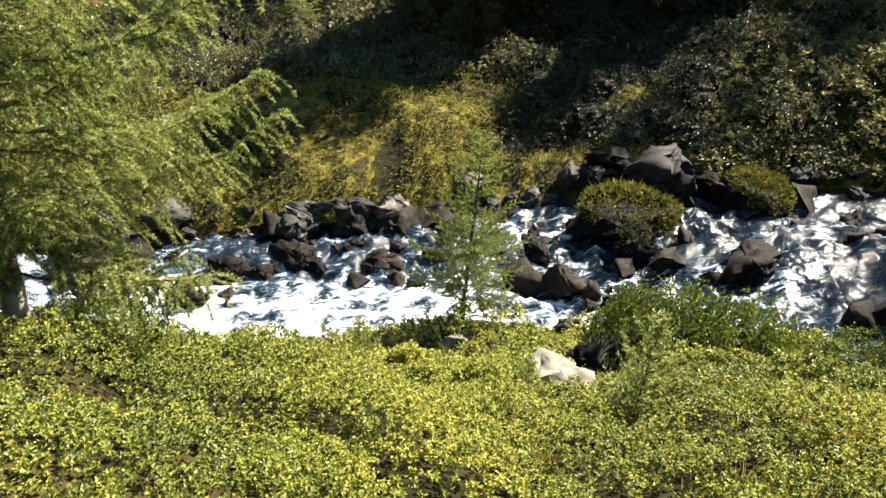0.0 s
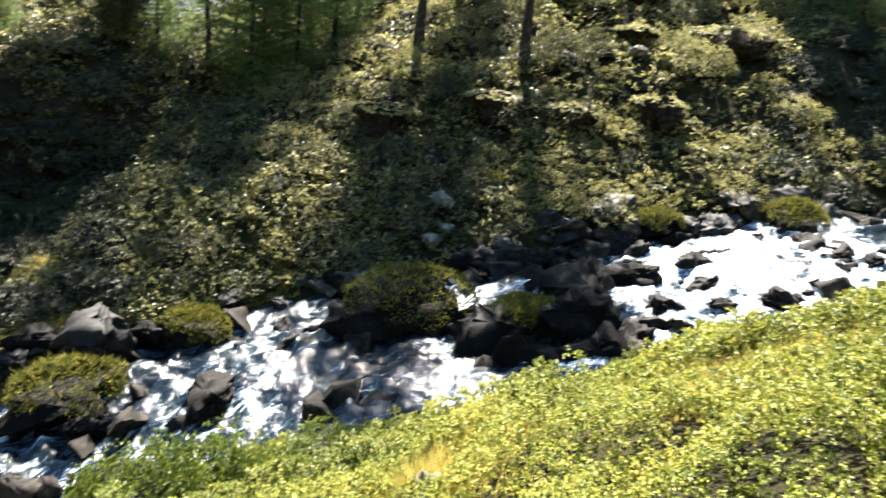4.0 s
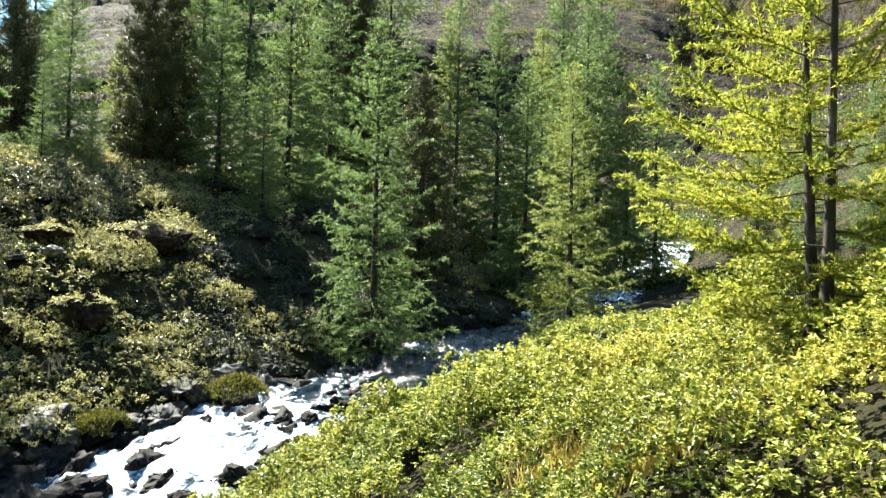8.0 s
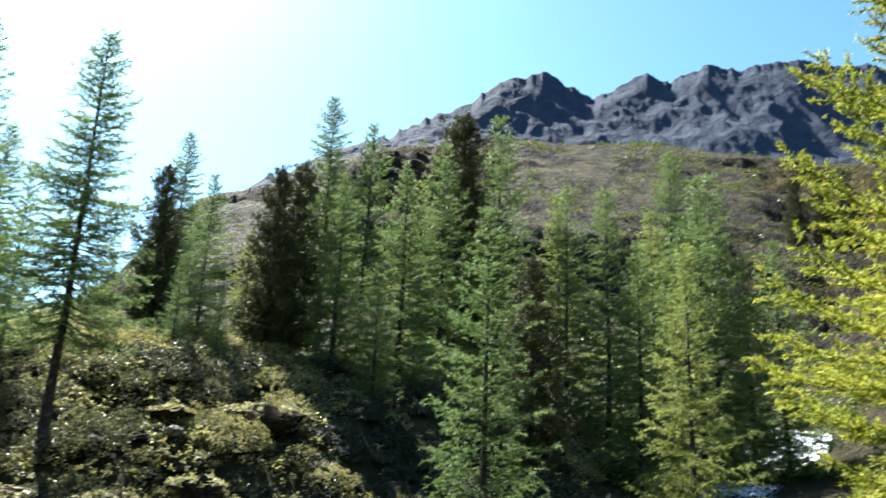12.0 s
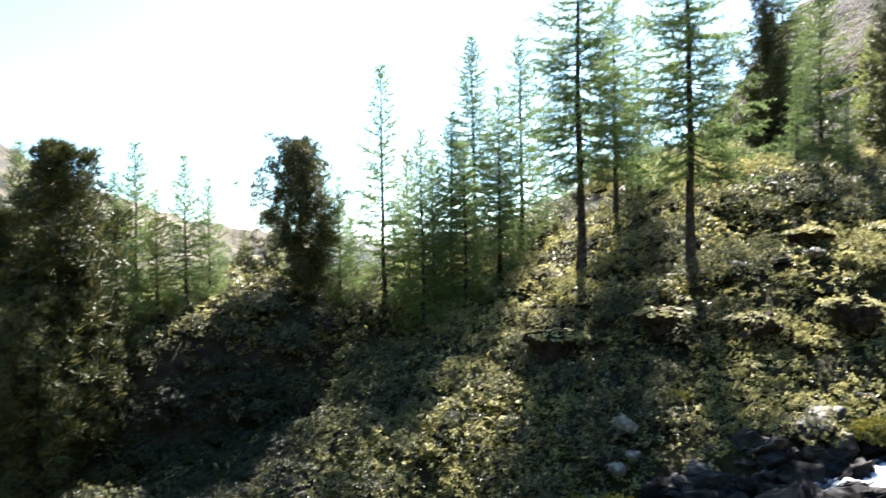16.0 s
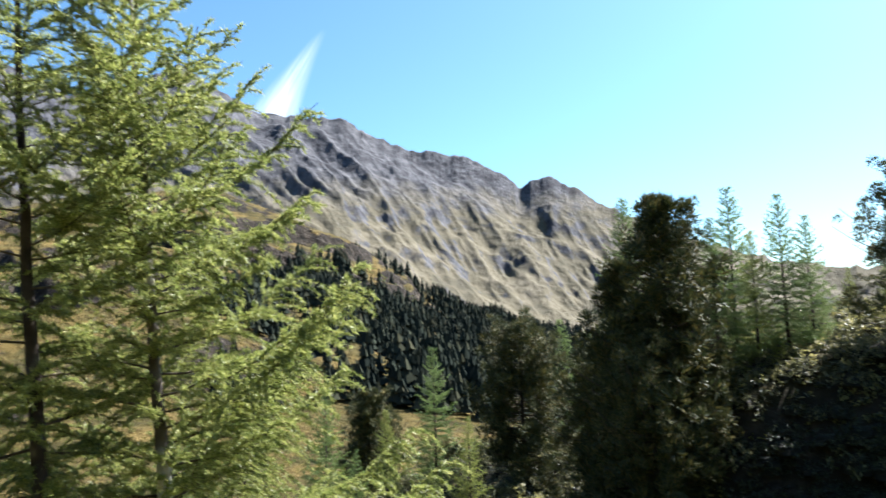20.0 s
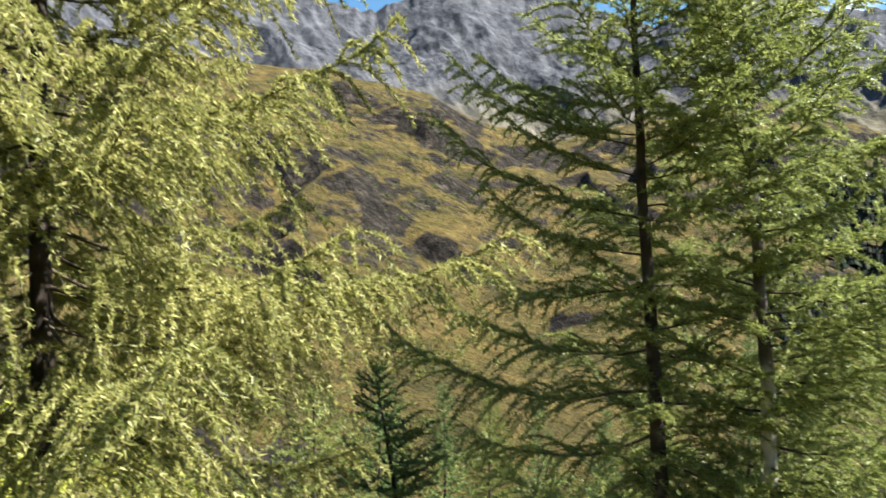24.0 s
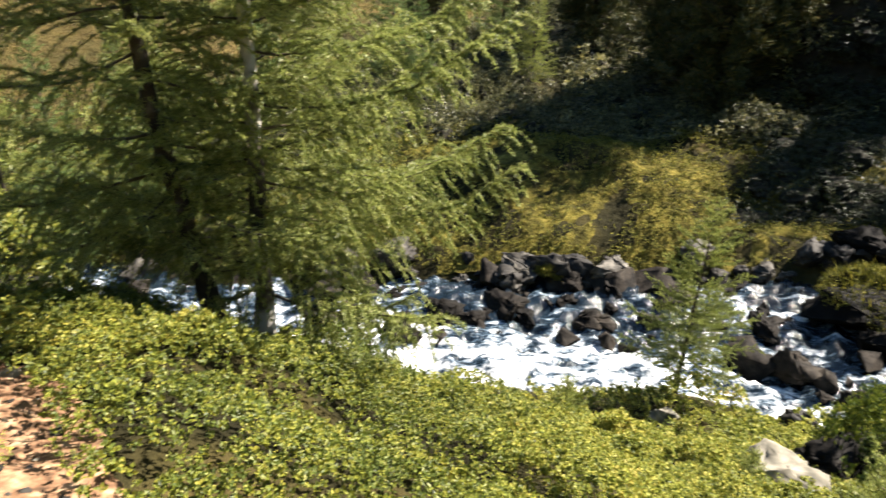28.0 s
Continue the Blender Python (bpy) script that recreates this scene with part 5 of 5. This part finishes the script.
cover("alpine_rose_cover", 140000, -78, 122, 0.4, 34, -1, RHODO, 0.0054, 40, 0.5, 2, "green alpine rose leaves covering the near slope", 2, least=0.027, per=11)
cover("rear_heath_cover", 46000, 122, 282, 0.5, 24, -1, SHRUB, 0.009, 40, -1, 2, "yellow-green dwarf shrubs on the slope above the path", 5, least=0.05)
cover("far_heath_cover", 30000, -10, 105, 15, 44, 1, FAR_HEATH, 0.005, 42, 0.4, 2, "yellow-green heath covering the far slope", 3, lift=0.5)
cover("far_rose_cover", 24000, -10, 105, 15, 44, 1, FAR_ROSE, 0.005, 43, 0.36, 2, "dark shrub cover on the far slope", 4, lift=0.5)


def spots(n, seed, mask):
    rng = np.random.default_rng(seed)
    az, r = rng.uniform(-32, 108, n), 15 + 40 * rng.uniform(0, 1, n)
    x, y = r * np.sin(np.radians(az)), r * np.cos(np.radians(az))
    d, zc, w, sx = brook(x, y)
    q = noise2(x / 7, y / 7, 3)
    # same split by bearing, so leaf colour lightens or shades the slope
    ok = (d > w + 0.8) & ~((az < 17) & (d < w + 6.5)) & ((q > np.where((az > 46) & (az < 68), 0.36, np.where(az < 29, 0.9, 0.42))) == mask) & ~in_hollow(x, y)
    size = rng.uniform(0.3, 0.9, n) ** 1.3 * (0.85 + r / 60)
    z = height(x, y) - 0.1 * size
    return [t for t, k in zip(zip(x, y, z, size, rng.uniform(0.9, 1.7, n)), ok) if k]


ROSE_SPOTS, HEATH_SPOTS = spots(2000, 51, False), spots(2000, 52, True)
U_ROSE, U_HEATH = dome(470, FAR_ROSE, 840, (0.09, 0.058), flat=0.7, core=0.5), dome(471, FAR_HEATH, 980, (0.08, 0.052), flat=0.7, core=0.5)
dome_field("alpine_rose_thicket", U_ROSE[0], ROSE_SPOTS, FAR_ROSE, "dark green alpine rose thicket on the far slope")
dome_field("heath_thicket", U_HEATH[0], HEATH_SPOTS, FAR_HEATH, "yellow-green heath thicket on the far slope")
dome_field("alpine_rose_thicket_shade_core", U_ROSE[1], ROSE_SPOTS, CORE, "near-black cores for the shade inside the alpine rose thicket")
dome_field("heath_thicket_shade_core", U_HEATH[1], HEATH_SPOTS, CORE, "near-black cores for the shade inside the heath thicket")


def valley_spots(n, seed):
    rng = np.random.default_rng(seed)
    az, r = rng.uniform(-84, -22, n), 10 + 45 * rng.uniform(0, 1, n) ** 1.3
    x, y = r * np.sin(np.radians(az)), r * np.cos(np.radians(az))
    d, zc, w, sx = brook(x, y)
    ok = (np.abs(d) > w + 0.9) & (noise2(x / 4, y / 4, 7) > 0.3) & ((r > 16) | (az < -52))
    size = rng.uniform(0.35, 0.95, n)
    return [t for t, k in zip(zip(x, y, height(x, y) - 0.1 * size, size, rng.uniform(0.8, 1.5, n)), ok) if k]


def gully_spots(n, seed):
    """Bushes on the two shaded faces, their leaf colour darkened for the shade."""
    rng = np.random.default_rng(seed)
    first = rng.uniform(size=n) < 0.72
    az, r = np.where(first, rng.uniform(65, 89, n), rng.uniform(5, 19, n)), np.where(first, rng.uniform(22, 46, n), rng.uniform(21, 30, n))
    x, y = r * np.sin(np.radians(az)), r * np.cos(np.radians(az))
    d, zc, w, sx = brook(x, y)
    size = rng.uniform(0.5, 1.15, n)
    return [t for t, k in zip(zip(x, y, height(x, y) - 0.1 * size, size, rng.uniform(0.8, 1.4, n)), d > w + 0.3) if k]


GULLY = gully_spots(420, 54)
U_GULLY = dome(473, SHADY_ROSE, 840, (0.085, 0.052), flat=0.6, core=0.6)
dome_field("alder_thicket", U_GULLY[0], GULLY, SHADY_ROSE, "dark alder thicket in the gully, shade put into its leaf colour")
dome_field("alder_thicket_shade_core", U_GULLY[1], GULLY, CORE, "near-black cores for the shade inside the alder thicket")
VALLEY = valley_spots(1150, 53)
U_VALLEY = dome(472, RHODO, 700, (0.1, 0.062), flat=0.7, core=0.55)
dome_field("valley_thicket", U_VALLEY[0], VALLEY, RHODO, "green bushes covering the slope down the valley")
dome_field("valley_thicket_shade_core", U_VALLEY[1], VALLEY, CORE, "near-black cores for the shade inside the bushes down the valley")
cover("bank_moss_cover", 44000, -35, 40, 15, 26, 1, BOULDER_MOSS, 0.0026, 44, 0.25, 2, "yellow moss and grass on the far bank", 6, lift=0.1, per=6)


def peat_hummock(k, x, y, w, tall):
    """An undercut hummock of dark peat under a cap of heath."""
    thing = new("peat_hummock")
    child("soil", boulder(500 + k, PEAT, 0.9, 0.3), thing, "bare dark peat face")
    cap = child("heath_cap", dome(510 + k, FAR_HEATH, 900, (0.1, 0.065), 0.35, flat=1.0)[0], thing, "yellow-green heath cap")
    cap.matrix_basis = pose(0.04, 0.06, 0.2) @ Matrix.Scale(0.52, 4)
    thing.matrix_basis = pose(x, y, ground_at(x, y) + 0.25 * tall, 0, 0, 40 * k) @ Matrix.Diagonal((w, w, tall, 1))
    return tagged(thing, "undercut dark peat hummock with a heath cap", "hummock", "peat hummocks of the far slope")


for k, (x, y, w, tall) in enumerate([(30.0, 16.3, 2.8, 2.2), (24.2, 15.5, 1.9, 1.7), (27.0, 19.0, 1.8, 1.4), (22.0, 17.6, 2.0, 1.5), (20.2, 20.0, 2.2, 1.6), (17.2, 22.5, 2.4, 1.7)]):
    peat_hummock(k, x, y, w, tall)


def dead_branch(k, x, y, long, turn, rise):
    """A bleached, crooked branch with two or three broken side shoots, lying on the ground."""
    rng = np.random.default_rng(600 + k)
    thing = new("dead_branch")
    t = np.linspace(0, 1, 9)
    line = np.stack([long * t, 0.16 * long * np.cumsum(rng.normal(0, 0.35, 9)), 0.05 + rise * t * (1.5 - t) + 0.03 * rng.normal(size=9)], 1)
    child("stem", mesh_np("stem", *tube(line, np.linspace(0.028 * long, 0.008 * long, 9), 7), DEADWOOD, True), thing)
    for i in (3, 5, 7):
        shoot = line[i] + np.outer(np.linspace(0, 1, 5), [0.18 * long, rng.choice([-1, 1]) * 0.2 * long, 0.16 * long]) + rng.normal(0, 0.008 * long, (5, 3)) * np.linspace(0, 1, 5)[:, None]
        child("side_shoot", mesh_np("side_shoot", *tube(shoot, np.linspace(0.012 * long, 0.003 * long, 5), 5), DEADWOOD, True), thing)
    thing.matrix_basis = pose(x, y, ground_at(x, y), 0, 0, turn)
    return tagged(thing, "crooked bleached dead branch lying on the ground", "dead branch", "dead branches")


for k, (x, y, long, turn, rise) in enumerate([(-5.6, 34.6, 2.4, 20, 0.6), (-2.0, 31.2, 1.6, 70, 0.8), (-3.4, 34.2, 1.5, 130, 0.5), (2.2, 24.4, 1.3, 40, 0.2), (-1.4, 26.6, 1.5, 80, 0.7), (-3.9, 3.2, 0.5, 20, 0.03), (-4.75, 2.35, 0.5, 160, 0.1), (-4.6, 2.6, 0.4, 140, 0.1)]):
    dead_branch(k, x, y, long, turn, rise)


def grass(name, n, places, label, seed, tall=0.55):
    """Tufts of dry grass."""
    rng = np.random.default_rng(seed)
    base, way = [], []
    for az, r, wide in places:
        x, y = polar(az, r)
        m = int(n * wide)
        gx, gy = x + rng.normal(0, wide, m), y + rng.normal(0, wide, m)
        base.append(np.stack([gx, gy, height(gx, gy)], 1))
        way.append(np.stack([rng.normal(0, 0.35, m), rng.normal(-0.1, 0.35, m), np.ones(m)], 1))
    base, way = np.concatenate(base), np.concatenate(way)
    way /= np.linalg.norm(way, axis=1)[:, None]
    v, f = blades(base, way, tall * rng.uniform(0.5, 1.3, len(base)), 0.012, rng)
    return tagged(new(name, mesh_np(name, v, f, GRASS)), label, "grass", kind="stuff")


grass("dry_grass", 1500, [(93, 4.3, 0.16), (90, 4.5, 0.12), (97, 4.4, 0.12), (30, 4.2, 0.2), (36, 5.5, 0.25), (10, 4.2, 0.15), (47, 9.2, 0.3)], "straw-coloured dry grass tufts", 12, 0.32)
grass("golden_turf", 5200, [(70, 6.1, 0.3), (66, 6.4, 0.3), (62, 6.7, 0.28), (58, 7.0, 0.3), (46, 6.0, 0.3), (43, 5.2, 0.25), (49, 7.6, 0.3)], "short golden turf between the shrubs", 13, 0.3)
for k, (az, r, s) in enumerate([(18.9, 5.6, 1.0), (17.8, 6.1, 0.6), (-7, 9.2, 0.9), (84.2, 14.8, 1.1), (-26, 7.4, 1.2), (9, 6.4, 0.5), (80, 9.5, 0.6)]):
    x, y = polar(az, r)
    tree("larch_seedling", SEEDLING, x, y, s, 40 * k, "little yellow-green larch seedling among shrubs", "larch seedling", "larch seedlings")


def far_forest():
    """The dark wood on the spur across the valley, a rough spire of clumps for each tree."""
    rng = np.random.default_rng(31)
    n = 8000
    az = rng.uniform(-31, 4, n)
    r = rng.uniform(150, 560, n)
    x, y = r * np.sin(np.radians(az)), r * np.cos(np.radians(az))
    z = height(x, y)
    el = np.degrees(np.arctan2(z, r))
    top = np.interp(az, [-31, -26, -19, -15, -9, 4], [2.2, 4.2, 4.4, 2, 1, -1])
    ok = (el < top + rng.normal(0, 0.5, n)) & (fbm(x / 60, y / 60, 3, 15) > 0.4 + 0.04 * rng.normal(size=n))
    x, y, z = x[ok], y[ok], z[ok]
    vs, fs, o = [], [], 0
    for k in range(len(x)):
        tall = rng.uniform(3, 9.5)
        wide = tall * rng.uniform(0.17, 0.32)
        lv = np.linspace(0.08, 0.92, 4)
        for g in lv:
            ang = rng.uniform(0, 6.28) + np.arange(5) * 1.2566
            rad = wide * (1.12 - g) * rng.uniform(0.7, 1.25, 5)
            ring = np.stack([x[k] + rad * np.cos(ang), y[k] + rad * np.sin(ang), np.full(5, z[k] + g * tall) + rng.normal(0, 0.05 * tall, 5)], 1)
            tip = np.array([[x[k], y[k], z[k] + min(1.0, g + 0.36) * tall]])
            vs.append(np.concatenate([ring, tip]))
            fs.append(np.array([(o + i, o + (i + 1) % 5, o + 5) for i in range(5)]))
            o += 6
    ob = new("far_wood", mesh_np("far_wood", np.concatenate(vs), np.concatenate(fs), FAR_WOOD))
    return tagged(ob, "dark conifer wood on the slope across the valley", "forest", kind="stuff")


far_forest()


def hill_clumps(name, n, az0, az1, r0, r1, mat, big, seed, label, cut=0.5):
    """Low clumps dotted over a hill, a handful of leafy flakes each."""
    rng = np.random.default_rng(seed)
    az, r = rng.uniform(az0, az1, n), r0 * (r1 / r0) ** rng.uniform(0, 1, n)
    x, y = r * np.sin(np.radians(az)), r * np.cos(np.radians(az))
    keep = fbm(x / 25, y / 25, 3, 81) > cut + 0.08 * rng.normal(size=n)
    x, y, r = x[keep], y[keep], r[keep]
    m = 26
    base = np.repeat(np.stack([x, y, height(x, y)], 1), m, 0)
    size = np.repeat(rng.uniform(0.4, 1.6, len(x)) * (0.6 + r / 300) * big, m)
    p = base + rng.normal(size=(len(base), 3)) * size[:, None] * np.array([0.6, 0.6, 0.2]) + np.array([0, 0, 0.2]) * size[:, None]
    v, f = leaves(p, np.tile([0, 0, 1.0], (len(p), 1)), size * 0.34, size * 0.24, rng, 0.9)
    return tagged(new(name, mesh_np(name, v, f, mat)), label, "shrub cover", kind="stuff")


hill_clumps("hill_juniper", 15000, 40, 122, 60, 340, DEEP_ROSE, 1.0, 61, "dark juniper clumps dotted over the brown hill")
hill_clumps("meadow_juniper", 7000, -85, 8, 40, 420, DEEP_ROSE, 0.9, 62, "dark dwarf shrubs dotted over the ochre meadow", 0.53)
hill_clumps("meadow_tussock", 16000, -85, 8, 22, 300, BOULDER_MOSS, 0.35, 63, "yellow-green grass tussocks over the ochre meadow", 0.42)


# ---- a wisp of cloud over the far ridge ----
def cloud():
    m = bpy.data.materials.new("thin_cloud")
    m.use_nodes = True
    n, l = m.node_tree.nodes, m.node_tree.links
    n.remove(n["Principled BSDF"])
    geo = n.new("ShaderNodeTexCoord")
    mp = n.new("ShaderNodeMapping")
    mp.inputs["Scale"].default_value = (5, 1.4, 1)
    l.new(geo.outputs["UV"], mp.inputs["Vector"])
    t = n.new("ShaderNodeTexNoise")
    t.inputs["Scale"].default_value, t.inputs["Detail"].default_value = 1.6, 9
    l.new(mp.outputs["Vector"], t.inputs["Vector"])
    sep = n.new("ShaderNodeSeparateXYZ")
    l.new(geo.outputs["UV"], sep.inputs["Vector"])
    edge = n.new("ShaderNodeMath")
    edge.operation = "PINGPONG"
    edge.inputs[1].default_value = 0.5
    l.new(sep.outputs["X"], edge.inputs[0])
    fade = n.new("ShaderNodeMapRange")
    fade.inputs["From Min"].default_value, fade.inputs["From Max"].default_value = 0.0, 0.5
    l.new(edge.outputs[0], fade.inputs["Value"])
    up = n.new("ShaderNodeMapRange")
    up.inputs["From Min"].default_value, up.inputs["From Max"].default_value = 1.0, 0.1
    l.new(sep.outputs["Y"], up.inputs["Value"])
    mul = n.new("ShaderNodeMath")
    mul.operation = "MULTIPLY"
    l.new(fade.outputs["Result"], mul.inputs[0])
    l.new(up.outputs["Result"], mul.inputs[1])
    mul2 = n.new("ShaderNodeMath")
    mul2.operation = "MULTIPLY"
    l.new(mul.outputs[0], mul2.inputs[0])
    l.new(t.outputs["Fac"], mul2.inputs[1])
    dens = n.new("ShaderNodeMapRange")
    dens.inputs["From Min"].default_value, dens.inputs["From Max"].default_value, dens.inputs["To Max"].default_value = 0.02, 0.4, 0.75
    l.new(mul2.outputs[0], dens.inputs["Value"])
    # emission in place of sunlight on the cloud
    em = n.new("ShaderNodeEmission")
    em.inputs["Color"].default_value, em.inputs["Strength"].default_value = (0.95, 0.98, 1.0, 1), 0.45
    tr = n.new("ShaderNodeBsdfTransparent")
    ms = n.new("ShaderNodeMixShader")
    l.new(dens.outputs["Result"], ms.inputs["Fac"])
    l.new(tr.outputs["BSDF"], ms.inputs[1])
    l.new(em.outputs["Emission"], ms.inputs[2])
    l.new(ms.outputs["Shader"], n["Material Output"].inputs["Surface"])
    # a slanting fan that widens towards the ridge
    rows, cols = 24, 12
    v, uv = [], []
    for i in range(rows):
        g = i / (rows - 1)
        for j in range(cols):
            h = j / (cols - 1)
            az = -27.5 + 5.2 * g ** 1.3 + (h - 0.5) * (5.6 - 4.6 * g)
            el = 13.0 + 9.0 * g
            x, y = polar(az, 3600)
            v.append((x, y, 3600 * math.tan(radians(el))))
            uv.append((h, g))
    f = [(i * cols + j, i * cols + j + 1, (i + 1) * cols + j + 1, (i + 1) * cols + j) for i in range(rows - 1) for j in range(cols - 1)]
    me = mesh_np("cloud", v, f, m, True)
    layer = me.uv_layers.new(name="uv")
    for loop in me.loops:
        layer.data[loop.index].uv = uv[loop.vertex_index]
    return tagged(new("cloud", me), "thin white wisp of cloud over the ridge", "cloud", kind="structure")


cloud()
